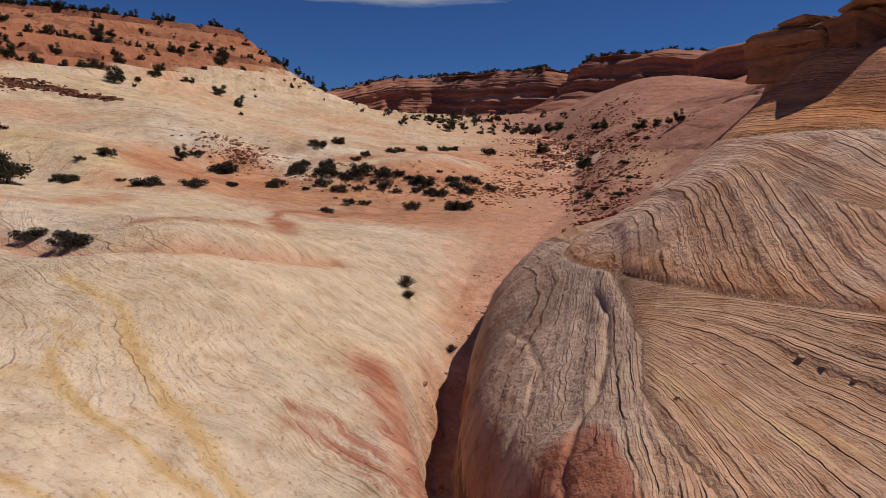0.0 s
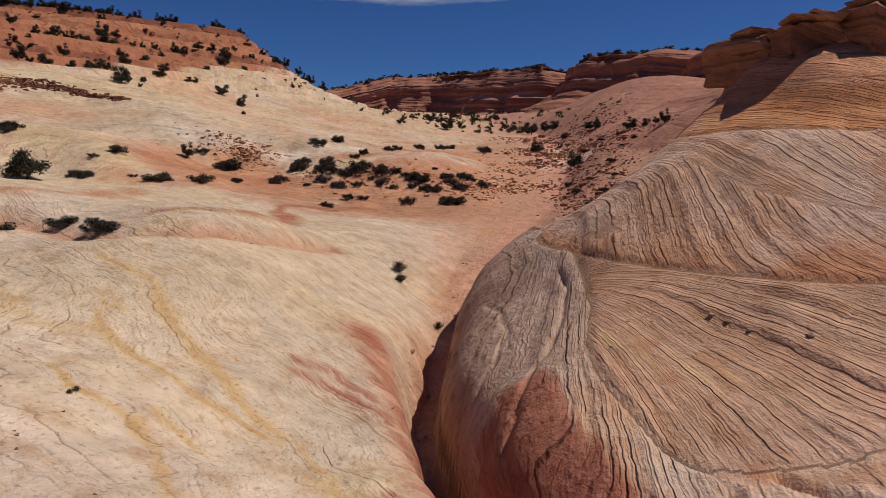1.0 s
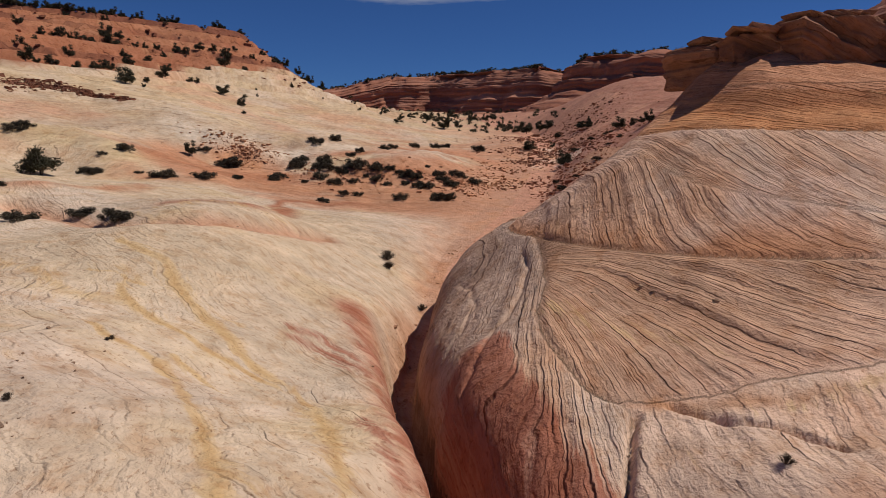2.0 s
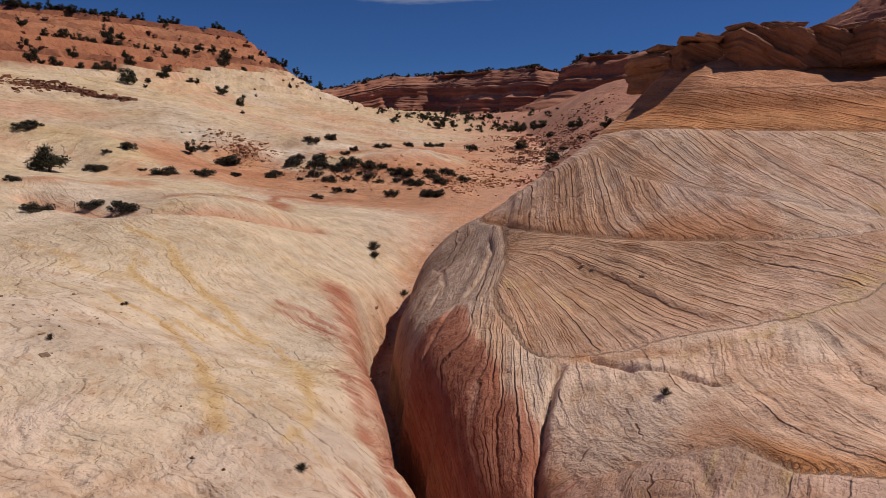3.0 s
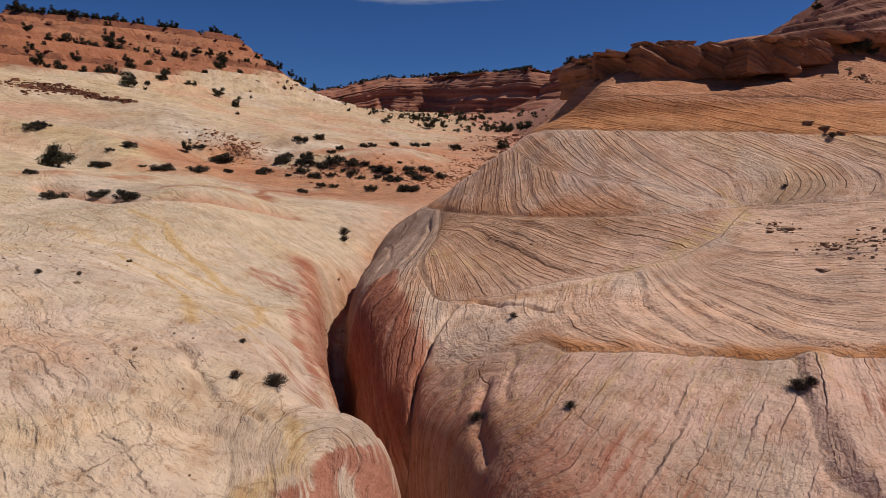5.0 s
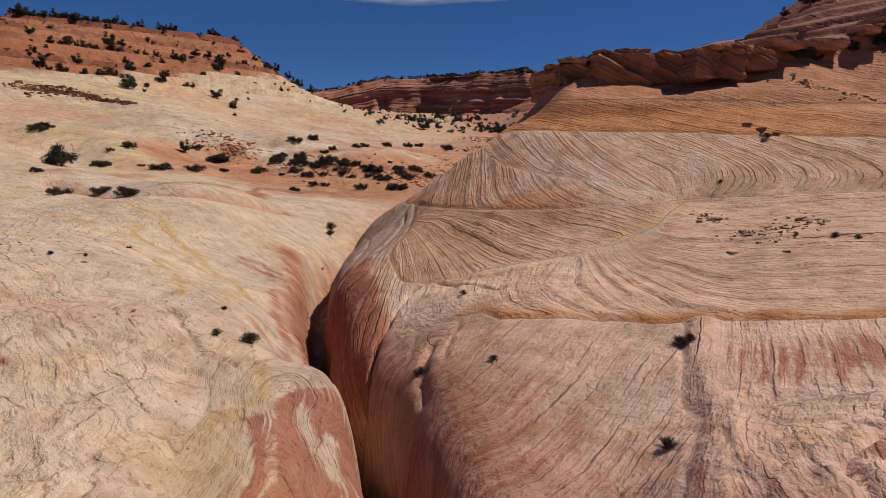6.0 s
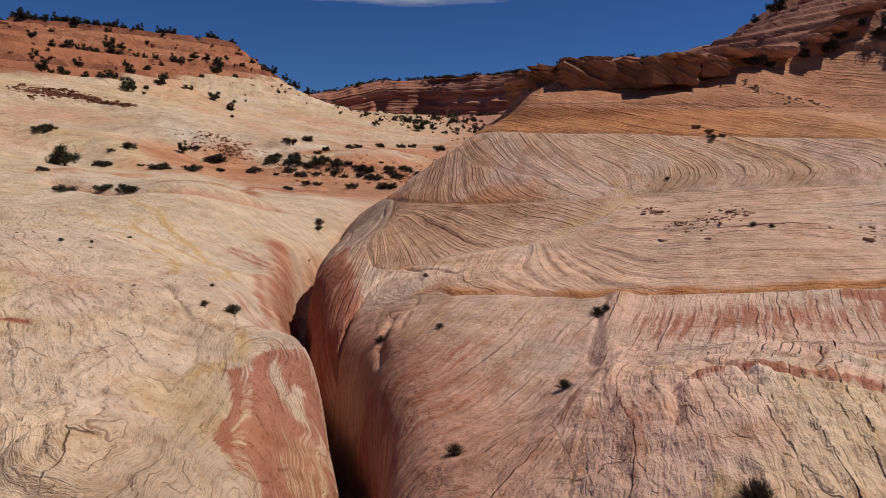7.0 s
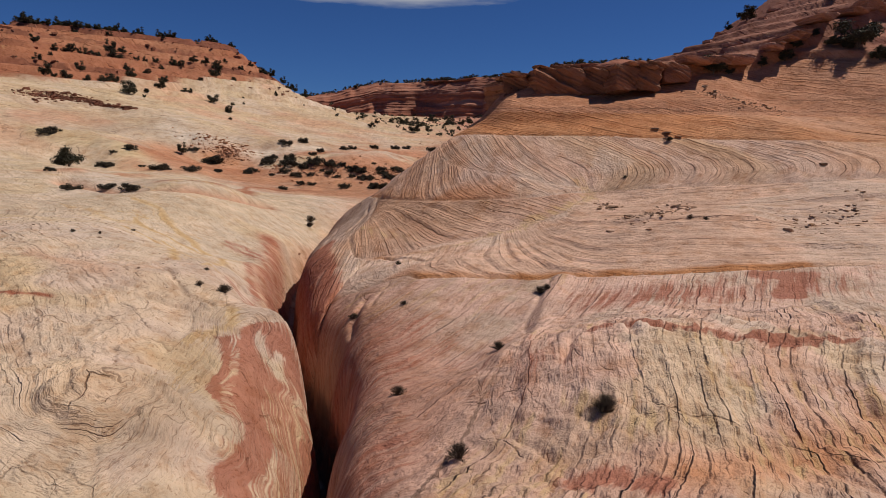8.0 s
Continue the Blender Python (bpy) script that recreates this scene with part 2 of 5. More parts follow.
def low_step(x, y):
    """A lower brown ledge under the rimrock."""
    edge = np.interp(x, (10, 14, 20, 26, 34), (15.9, 16.3, 16.2, 16.6, 17.0)) + 0.25 * noise2(x * 0.4, x * 0, 35)
    return 0.75 * smooth(-0.2, 1.0, y - edge) * smooth(11.5, 13.5, x) * smooth(33, 25, x)


def swells(x, y, rows):
    z = 0.0 * x
    for cx, cy, r, h in rows:
        z = z + h * np.exp(-((x - cx) ** 2 + (y - cy) ** 2) / (2 * r * r))
    return z


def left_base(x, y):
    d = 0.62 * (y - 42) - 0.78 * (x + 12)
    hill = 0.20 * 18 * np.log1p(np.exp(np.clip(d / 18, -30, 30)))
    return 3.0 + hill * smooth(230, 130, y) + 0.1 * np.clip(y - 40, 0, 230) * smooth(110, 230, y)


def right_base(x, y):
    return 3.2 + 0.10 * np.clip(y - 30, 0, 220)
# Broad swells of the rock: x, y, radius, height.
WEST_NEAR = [
    (0, -20, 12, -0.89), (4, -14, 4, -1.72), (2.6, -9.8, 2.5, 1.78), (0.4, -9.1, 2.5, 0.34),
    (4.5, -7.3, 4, -3.41), (-1.3, -6, 2.5, -1.4), (1.4, -5.9, 2.5, 1.76), (-2.6, -4.7, 2.5, 1.38),
    (-0.1, -1.8, 2.5, 0.53), (-2.8, -1.6, 2.5, -0.52), (3.5, -1.5, 2.5, -0.33), (-4, 1.2, 4, 0.53),
    (-8.5, 4, 4, 0.52), (-2.9, 8, 2.5, -0.26), (-0.7, 8.2, 4, -1.1), (-8.2, 19.1, 4, 1.07),
    (-12.4, 19.8, 4, -0.34), (0.3, 22.3, 7, -2.46), (-8.5, 23.1, 4, 1.8), (-70, 30, 35, 2.29),
    (-1.2, 32.6, 7, 1.24), (-19.6, 32.6, 12, 0.98), (-6.5, 37.5, 12, -1.82), (-30.5, 43.7, 7, -2.66),
    (-27.6, 50.2, 7, 1.57),
]
WEST_FAR = [
    (-9.9, 53.5, 7, -1.48), (-2.6, 54.6, 12, -0.99), (-22.8, 56.2, 7, -0.98), (-22.3, 62.1, 7, -2.55),
    (-14.7, 63.1, 12, 1.69), (-14.9, 72.1, 35, -2.5), (6.1, 74.4, 20, 3.02), (-49.8, 86, 20, 0.72),
    (-58.3, 94.2, 12, -0.94), (-47, 101.2, 12, 1.16), (-34.4, 103.9, 12, -2.23), (-72.2, 109.1, 35, 4.06),
    (-64.5, 117, 12, -1.63), (-55.7, 121.5, 12, 0.36), (-75, 130, 35, 3.89), (-32.7, 131.9, 20, 0.07),
    (-17.3, 134.2, 35, -1.6), (-52, 134.4, 12, -2.22), (-110, 150, 35, 2.5), (-51.9, 150.2, 12, 1.92),
    (-51.9, 150.2, 20, 2.78), (-60, 160, 20, 3.64), (-80, 165, 35, 2.43), (-50, 175, 20, 0.98),
    (-30, 185, 35, -3.27), (-55, 154, 6, 2.2), (-33, 157, 8, -1.8),
]
EAST_NEAR = [
    (15.4, -13.1, 2.5, -0.84), (9.4, -12.4, 2.5, -1.23), (12.1, -9.6, 2.5, 1.08), (15.3, -7.9, 2.5, 0.14),
    (10.5, -7.1, 2.5, -0.97), (7.9, -6.8, 2.5, -0.49), (21.6, -1.4, 7, -0.96), (5.8, 0.1, 2.5, -1.05),
    (7.3, 1.5, 7, -1.81), (7.3, 1.5, 2.5, 0.96), (19.4, 2.9, 4, 0.66), (40, 5, 12, -2.17),
    (4, 8.8, 4, -0.64), (17.3, 10.5, 2.5, -0.84), (20.2, 10.8, 2.5, -0.34), (27.9, 11.7, 4, 0.87),
    (20, 14.6, 2.5, 0.57), (17.2, 15.2, 4, 1.55), (12.5, 15.9, 4, 1.52), (2.2, 16.9, 4, -1.76),
    (8.2, 16.9, 4, 1.2), (24, 18.4, 4, 1.73), (4.4, 18.8, 2.5, 0.79), (60, 20, 20, 3.41),
    (14.6, 21, 4, 1.61),
]
EAST_FAR = [
    (27.8, 21.7, 2.5, 0.8), (11.6, 22.5, 2.5, 1.19), (36.9, 23.1, 4, 1.68), (10.8, 25, 2.5, 0.34),
    (17, 27, 4, 2.2), (22, 32, 7, 1.85), (30, 33, 7, 2.5), (36.4, 36.3, 20, 1.34),
    (70, 40, 20, 10.05), (70, 40, 35, 9.2), (16, 44, 12, -3.21), (42, 45, 12, 2.63),
    (26, 48, 12, -2.11), (20, 54, 12, -1.48), (20, 54, 7, -1.28), (60, 60, 20, 4.65),
    (14, 60, 12, 3.44), (26, 60, 12, -1.89), (30, 80, 12, -1.72), (35, 100, 20, -2.58),
    (40, 110, 35, 2.07), (60, 120, 35, 3.18), (30, 130, 35, 2.76), (19.5, 146.7, 35, 2.79),
    (45, 160, 35, 4.02),
]

# Smaller swells on them.
WEST_FINE = [
    (1.7, 3.2, 0.9, -1.19), (2.4, 1.2, 0.9, -1.00), (2.9, -0.3, 0.9, -0.80), (3.7, -2.2, 0.9, 0.50), (5, -6.5, 0.9, -0.11),
    (-7.9, 22.2, 2, -0.09), (-0.6, 18.6, 2, 0.2), (-5.9, 7.1, 2, 0.18), (0.7, -9.2, 2, 0.09),
    (-8.6, 7.6, 2, 0.11), (-4.4, 2.1, 2, 0.08), (-1.5, 13.3, 2, -0.1), (-0, -4.5, 2, -0.1),
    (-8.6, 10.6, 2, -0.07), (-1.5, 11.6, 2, -0.11),
]
EAST_FINE = [
    (4.6, 10.7, 2, 0.12), (6.6, 14, 2, -0.1), (4.5, 16.7, 2, -0.16), (3.3, 20.8, 2, 0.08),
    (2.6, 17.3, 2, -0.24), (9.3, 18.5, 2, 0.28), (9.4, 21.6, 2, 0.34), (7.4, 17.5, 2, 0.2),
    (10.7, 17, 2, 0.12), (16.1, 10.2, 2, 0.16), (13.9, 18.8, 2, 0.15), (19.2, 17.9, 2, 0.1),
    (7.8, -1.8, 2, 0.21), (10.5, -7, 2, 0.08), (19.5, 3, 2, 0.1), (22, 13.6, 2, -0.19),
    (22.2, 18.3, 2, 0.3), (8.1, -6.9, 2, -0.19), (2.4, 7.7, 2, 0.12), (4.3, 6, 2, -0.14),
]
EAST_FINE_MORE = [
    (4.8, 2.8, 2, -0.22), (11.3, 2.2, 2, 0.24), (10.8, -0.2, 2, 0.14), (5.6, -0.9, 2, 0.26),
    (10.3, -2.6, 2, -0.11), (3, 4.7, 2, -0.28), (9.2, -4, 2, -0.21), (12.6, -7.1, 2, 0.17),
    (16.2, -7.3, 2, -0.13), (24.6, 9, 2, -0.21), (29.2, 11.5, 2, 0.11), (22.2, 16.2, 2, 0.11),
    (16.5, 16.8, 2, -0.26), (27.4, 15.8, 2, 0.33), (29.3, 13.7, 2, 0.28), (1.6, 13.1, 2, -0.22),
    (9, 12.5, 2, -0.14),
]


def axis(fine_a, fine_b, step, low, high, ratio):
    """Grid lines: even between fine_a and fine_b, then ever wider."""
    mid = list(np.arange(fine_a, fine_b + step / 2, step))
    for end, sign in ((high, 1), (low, -1)):
        d, v = step, mid[-1] if sign > 0 else mid[0]
        while (v < end) if sign > 0 else (v > end):
            d *= ratio if abs(v) < 220 else 1.08
            v += sign * d
            mid.insert(len(mid) if sign > 0 else 0, v)
    return np.array(mid)


def height(x, y):
    """The ground's height, and the parts that its colours need."""
    u, g, bottom = slot_parts(x, y)
    west = left_base(x, y) + swells(x, y, WEST_NEAR + WEST_FAR + WEST_FINE)
    east = right_base(x, y) + swells(x, y, EAST_NEAR + EAST_FAR + EAST_FINE + EAST_FINE_MORE)
    west = np.where(west > 36, 36 + 0.12 * (west - 36), west)
    east = np.where(east > 34, 34 + 0.12 * (east - 34), east) + cap_step(x, y) + low_step(x, y)
    side = np.where(u < 0, west, east)
    z = side * (1 - g) + bottom * g
    return z, u, g


def along(x, y, pts, width):
    """1 on a line through pts in plan, falling to 0 at about two widths from it."""
    best = np.full(x.shape, 1e9)
    for (ax, ay), (bx, by) in zip(pts, pts[1:]):
        dx, dy = bx - ax, by - ay
        s = np.clip(((x - ax) * dx + (y - ay) * dy) / (dx * dx + dy * dy), 0, 1)
        best = np.minimum(best, (x - ax - s * dx) ** 2 + (y - ay - s * dy) ** 2)
    return np.exp(-best / (width * width))


def blend(colour, other, weight):
    return colour + (np.array(other) - colour) * np.clip(weight, 0, 1)[..., None]


CREAM, SAND, PINK = (0.60, 0.455, 0.335), (0.51, 0.235, 0.135), (0.53, 0.285, 0.195)
RUST = (0.48, 0.22, 0.09)
ASH, TAN, PALE = (0.565, 0.38, 0.29), (0.55, 0.33, 0.21), (0.63, 0.49, 0.395)
BRICK, ORANGE, BLUSH = (0.33, 0.105, 0.062), (0.51, 0.245, 0.115), (0.62, 0.41, 0.33)
APEX = (4.5, 16.2)
HILL_LEDGES = ((35.0, 0.6), (31.8, 0.3), (27.6, 0.6), (22.6, 0.35))
TROUGH = ((-19, 23), (-16.4, 22.2), (-14.2, 20.7), (-11.2, 19.5), (-8.9, 19.9), (-7.3, 21.5), (-6.2, 23.4), (-5.2, 27.2))
HILL_TONES = [
    (((-42.4, 53.9), (-42.5, 59.2), (-40.5, 62.1), (-37.6, 62.0)), 3.2, (0.56, 0.3, 0.21), 0.9),
    (((-35.7, 59.3), (-34.5, 64.3), (-31.9, 65.9), (-28.5, 64.4)), 3.0, (0.47, 0.35, 0.265), 0.85),
    (((-31.2, 69.3), (-27.2, 66.3), (-21.4, 65.1), (-15.4, 66.2), (-10.1, 71.8)), 2.4, (0.64, 0.52, 0.43), 0.95),
    (((-38.8, 48.6), (-35.7, 48.7), (-31.7, 49.1), (-27.7, 47.4)), 2.4, (0.6, 0.45, 0.28), 0.8),
    (((-35.4, 92.0), (-31.7, 97.4), (-21.7, 81.9)), 4.0, (0.57, 0.355, 0.25), 0.75),
    (((-21.0, 107.2), (-14.7, 107.8), (-8.0, 116.8)), 5.0, (0.56, 0.33, 0.23), 0.7),
    (((-23.7, 62.1), (-21.6, 63.8), (-18.4, 61.8)), 2.2, (0.56, 0.28, 0.16), 0.95),
    (((-1.9, 87.9), (3.5, 89.8), (8.4, 78.9)), 3.0, (0.53, 0.25, 0.15), 0.9),
    (((-48.0, 80.4), (-45.1, 89.5), (-41.2, 99.8)), 4.0, (0.6, 0.44, 0.28), 0.7),
    (((-11.9, 23.4), (-8.7, 24.9), (-10.6, 45.9), (-4.9, 49.6)), 0.7, (0.4, 0.17, 0.1), 0.9),
    (((-22.1, 24.9), (-19.5, 26.9), (-20.7, 39.1)), 0.9, (0.5, 0.26, 0.16), 0.8),
    (((-25.8, 43.7), (-20.1, 44.3), (-16.0, 51.9), (-8.0, 55.2), (-1.9, 53.2)), 1.6, (0.54, 0.28, 0.17), 0.85),
]


def beds(x, y, z, u, even):
    """For each point of the ground: bed coordinate, strength of the ribs, joints, seams between sets, base colour."""
    n1, n2 = fractal(x * 0.12, y * 0.12, 4, 40), fractal(x * 0.5, y * 0.5, 3, 44)
    n3 = fractal(x * 1.7, y * 1.7, 3, 47)
    red, ochre = 0.0 * x, 0.0 * x
    warp = 0.5 * n1 + 0.12 * n2
    calm = 0.5 * fractal(x * 0.09, y * 0.09, 2, 42)
    # west: thin laminae sloping to the wash
    bed = 0.68 * x + 0.6 * y + 0.9 * even + 1.6 * warp
    swirl = smooth(4.4, 2.0, -u) * smooth(0.5, -3.5, y)
    bed = bed + swirl * (1.9 * u + 0.25 * y + 0.9 * np.sin(0.7 * y + 1.1 * u + 2 * n1) + 0.5 * n2 - bed)
    rib = 0.40 + 0.12 * n1 - 0.08 * smooth(4, -1, y)
    joint = 0.4 * smooth(3, -3, y) + 0.06
    col = np.zeros(x.shape + (3,)) + np.array(CREAM)
    col = blend(col, PALE, 0.45 + 0.8 * n1)
    col = blend(col, (0.60, 0.46, 0.40), 0.8 * smooth(0.0, 0.6, fractal(x * 0.3 + 7, y * 0.3, 3, 51)) * smooth(12, -2, y))
    col = blend(col, (0.61, 0.45, 0.285), 0.6 * smooth(0.1, 0.7, fractal(x * 0.2, y * 0.3, 3, 50)))
    for pts, w in (
        (((-10.6, 16.6), (-9.8, 16.0), (-8.6, 15.3), (-7.4, 13.9), (-6.0, 12.3), (-4.9, 11.2), (-4.0, 10.1)), 0.30),
        (((-4.0, 10.1), (-3.2, 9.4), (-1.6, 7.5), (-0.6, 5.0), (-0.2, 3.2), (0.1, 1.4), (-0.1, 0.6)), 0.20),
        (((-8.7, 12.9), (-8.0, 12.0), (-7.0, 11.1), (-6.0, 10.4), (-5.3, 10.0), (-4.5, 9.5), (-3.6, 9.2), (-2.3, 8.2)), 0.22),
        (((-7.0, 8.5), (-6.2, 7.8), (-5.7, 7.7), (-5.0, 7.4), (-4.2, 6.4), (-3.2, 4.8), (-2.0, 2.9), (-1.4, 1.4), (-1.0, 0.7)), 0.20),
        (((-10.3, 13.6), (-9.5, 13.9), (-8.7, 13.4), (-8.1, 13.2)), 0.13),
        (((-5.0, 8.2), (-4.1, 7.6), (-3.4, 6.9)), 0.16),
        (((-1.6, 2.5), (-1.1, 1.6), (-0.7, 1.1)), 0.45),
        (((2.2, -2.6), (2.4, -3.4), (2.1, -4.2), (1.8, -5.6)), 0.26),
        (((-12, 22), (-10, 24), (-7, 25)), 1.0),
        (((-15, 15), (-12, 13), (-9, 11.5)), 0.5),
    ):
        k = along(x + 0.1 * n2 + 0.12 * n1, y + 0.1 * n2, pts, 0.65 * w)
        k = k + 0.55 * along(x + 0.15 * n2, y + 0.4 * n1, pts, 2.1 * w)
        ochre = np.maximum(ochre, k * (0.85 + 0.3 * n2) * (0.45 if w > 0.4 else 0.8))
    # red lips of the slot
    k = along(x + 0.2 * n2, y, ((-2, 16.4), (-1.3, 14.9), (-0.8, 13), (0, 11.0), (0.6, 8), (1.6, 3.6), (2.8, 1.5)), 0.8)
    col = blend(col, PINK, 1.1 * k)
    red = np.maximum(red, 0.66 * k)
    for pts, w, k in (
        (((-3.6, 13.3), (-2.6, 13.0), (-1.6, 12.0), (-0.6, 10.8)), 0.38, 0.62),
        (((-3.2, 12.5), (-1.9, 11.8), (-0.9, 10.7), (-0.1, 9.6)), 0.42, 0.66),
        (((-2.0, 14.9), (-1.3, 14.2), (-0.8, 13.6), (-0.4, 12.6)), 0.34, 0.72),
        (((-0.3, 6.8), (0.5, 4.6), (1.1, 2.8), (1.8, 1.2), (2.2, -0.2)), 0.34, 0.66),
        (((1.1, 0.4), (1.8, -0.2), (2.5, -1.0)), 0.26, 0.6),
    ):
        red = np.maximum(red, k * along(x + 0.1 * n2, y + 0.1 * n2, pts, w))
    edge = np.interp(y, (-12, -10.5, -9.8, -8, -7, -5.5, -4.4, -3.4, -2.4), (4.6, 4.3, 3.9, 3.6, 2.9, 2.6, 2.1, 2.5, 3.5))
    k = smooth(-0.2, 0.2, x - edge + 0.3 * n2 + 0.14 * n3) * (u < 0.4) * smooth(-1.9, -3.2, y + 0.3 * n2) * smooth(-13, -10, y)
    k = k * (1 - 0.85 * along(x + 0.25 * n2, y + 0.2 * n2, ((3.4, -3.4), (3.9, -4.0), (4.3, -4.5), (4.2, -3.6)), 0.24))
    red = np.maximum(red, k * (1.0 + 0.25 * n2 + 0.2 * n1))
    rings = smooth(0.1, 0.45, noise2(1.5 * u + 0.6 * n2 + 0.15 * y, y * 0.12, 62))
    red = red * (1 - 0.45 * k * rings)
    ochre = np.maximum(ochre, 0.42 * np.where(u < 0, along(x + 0.3 * n2, y, ((1.9, -4.6), (2.0, -6.0), (2.3, -7.4), (1.9, -8.2)), 0.35), 0))
    col = blend(col, BRICK, np.where(u < 0, along(x, y + 0.1 * n2, ((-3.9, -5.05), (-3.1, -4.8), (-2.5, -4.7)), 0.10), 0))
    col = blend(col, (0.55, 0.36, 0.27), 0.8 * np.where(u < 0, along(x + 0.4 * n2, y + 0.4 * n1, ((-5.5, -0.6), (-3.6, -1.4), (-2.2, -2.4)), 0.5), 0))
    # mound with a swirl of beds
    mound = np.exp(-(((x - 1.75) / 1.6) ** 4 + ((y + 9.1) / 1.15) ** 4)) * (u < 0)
    rib, col = np.maximum(rib, 0.6 * mound), blend(col, (0.58, 0.42, 0.29), 0.5 * mound)
    bed = bed + 1.6 * mound
    joint = joint + 0.5 * mound
    # sandy flat and wash
    flat = smooth(40, 47, y + 0.1 * x + 2 * n1) * smooth(9.0, 6.6, z - 0.02 * (y - 50) + 0.8 * n1) * (u < 3)
    wash = np.where((u > 0) & (y < 28), smooth(0.95, 0.45, u), 1) * np.exp(-(u / np.interp(y, (0, 25, 40, 70, 150), (0.6, 1.2, 4, 7, 14))) ** 2) * smooth(8, 22, y)
    warm = smooth(5, -2, y)[..., None]
    col = col * (1 + warm * np.array((0.02, -0.03, -0.09)))
    col = blend(col, SAND, 0.9 * flat * smooth(-0.9, -0.15, fractal(x * 0.09, y * 0.16, 3, 71)))
    col = blend(col, (0.46, 0.20, 0.11), 0.8 * flat * smooth(0.15, 0.5, fractal(x * 0.05, y * 0.3, 3, 72)))
    col = blend(col, PINK, 0.9 * wash)
    col = blend(col, (0.50, 0.25, 0.15), 0.8 * wash * smooth(-0.2, 0.4, n2))
    trough = along(x + 0.3 * n2, y + 0.2 * n2, TROUGH, 0.8)
    col = blend(col, (0.55, 0.30, 0.20), 0.9 * trough)
    for pts, w, tone, k in HILL_TONES:
        col = blend(col, tone, k * along(x + 1.2 * n1 + 0.3 * n2, y + 1.2 * n1, pts, w) * (1.05 + 0.4 * n2))
    # hill to the north-west: cream below, red ledges above
    hill = (y > 40) * (u < 0)
    foot = np.interp(x, (-75, -57, -50, -46, -38), (16.5, 18, 21, 24.8, 26.5))
    up = smooth(-1.0, 1.0, even - foot + 1.2 * n1) * hill
    layers = noise2(even * 0.8 + 0.4 * n1, x * 0.02, 78)
    col = blend(col, (0.60, 0.37, 0.25), 0.85 * smooth(6, 9, z) * hill * smooth(0.0, 0.5, fractal(x * 0.05 + 3, y * 0.05, 3, 74)))
    col = blend(col, (0.55, 0.40, 0.26), 0.7 * smooth(9, 14, z) * hill * smooth(0.0, 0.3, layers))
    col = blend(col, (0.35, 0.125, 0.064), 0.95 * up)
    col = blend(col, (0.43, 0.19, 0.11), 0.9 * up * smooth(0.05, 0.35, noise2(even * 0.5 + 0.5 * n1, x * 0.03, 77)))
    col = blend(col, (0.32, 0.115, 0.065), 0.8 * up * smooth(0.2, 0.4, layers))
    col = blend(col, (0.22, 0.075, 0.045), 0.9 * up * smooth(34.6, 35.2, even + 0.3 * n2) * smooth(36.8, 36.2, even))
    for level, thick in HILL_LEDGES:
        col = blend(col, (0.17, 0.06, 0.037), 0.9 * up * np.exp(-(((even - level + 0.6 * n1) / thick) ** 2)) * smooth(-0.5, 0.1, n2))
    rib = np.where(y > 45, 0.75 + 0.25 * up, rib)
    joint = np.where(y > 45, 0.0, joint)
    bed = bed + smooth(40, 56, y) * (0.6 * even + 0.03 * x + 0.02 * y + 1.5 * calm - bed)
    bed_west = bed

    # east: stacked sets of cross-beds
    r = u > 0.0
    zb, zt = 4.3 + 0.085 * x, 8.7 + 0.15 * n1
    edge_cd = np.interp(x, (3, 5, 6.6, 7.7, 10, 12.2, 13.5, 15.2, 17.2, 40), (6.5, 7.2, 6.9, 6.7, 6.5, 6.8, 7.1, 8.2, 10.4, 10.5)) + 0.12 * n2
    edge_df = np.interp(x, (5, 7.7, 8.2, 9, 10, 12, 13, 14.9, 16.8, 19.3, 24, 40), (2.5, 1.9, 0.8, 0.4, 0.3, -0.2, -0.5, -0.8, -1.3, -1.7, -2.0, -1.5)) + 0.06 * n2
    edge_fg = np.interp(x, (8, 11.4, 13, 15, 18, 22, 30), (-16, -6.2, -5.6, -6.0, -6.2, -5.2, -4)) + 0.2 * n1
    set_a = r & (z > zt)
    set_b = r & ~set_a & (z > zb)
    set_c = r & ~set_a & ~set_b & (y > edge_cd)
    set_d = r & ~set_a & ~set_b & ~set_c & (y > edge_df)
    set_f = r & (y <= edge_df) & (z <= zb)
    set_g = set_f & (y < edge_fg)
    split = np.interp(y, (0.5, 2.5, 3.4, 5.0, 6.7, 7.8, 9.4, 10.5, 12, 13.9, 15.7), (4.25, 4.3, 4.5, 4.9, 5.5, 4.7, 4.3, 4.1, 4.2, 4.8, 4.9)) + 0.03 * n2
    nose = r & (z < zb) & (x < split) & (y > -1)
    seam = np.minimum.reduce([np.abs(z - zt) * 2.2, np.abs(z - zb) * 1.8, np.where(z < zb, np.abs(y - edge_df), 9), np.where((z < zb) & (y > 7), np.abs(x - split), 9)])

    def tangent(h):
        return np.log(np.maximum(h, 0) + 0.25)

    ang = np.arctan2(APEX[1] + 0.6 - y, x - APEX[0] + 0.5)
    away = np.hypot(x - APEX[0], y - APEX[1])
    bed = np.where(set_a, np.where(even < 10.6, 0.42 * x + 1.5 * even + 0.5 * tangent(even - zt), 1.9 * even + 0.5 * x) + 0.25 * calm, bed)
    zc = zb + np.interp(x, (4, 8, 9.5, 12, 18), (6, 3.4, 1.9, 1.2, 0))
    high_b = np.clip((even - zb) / np.maximum(zt - zb, 0.5), 0, 1)
    east_b = smooth(12, 20, x)
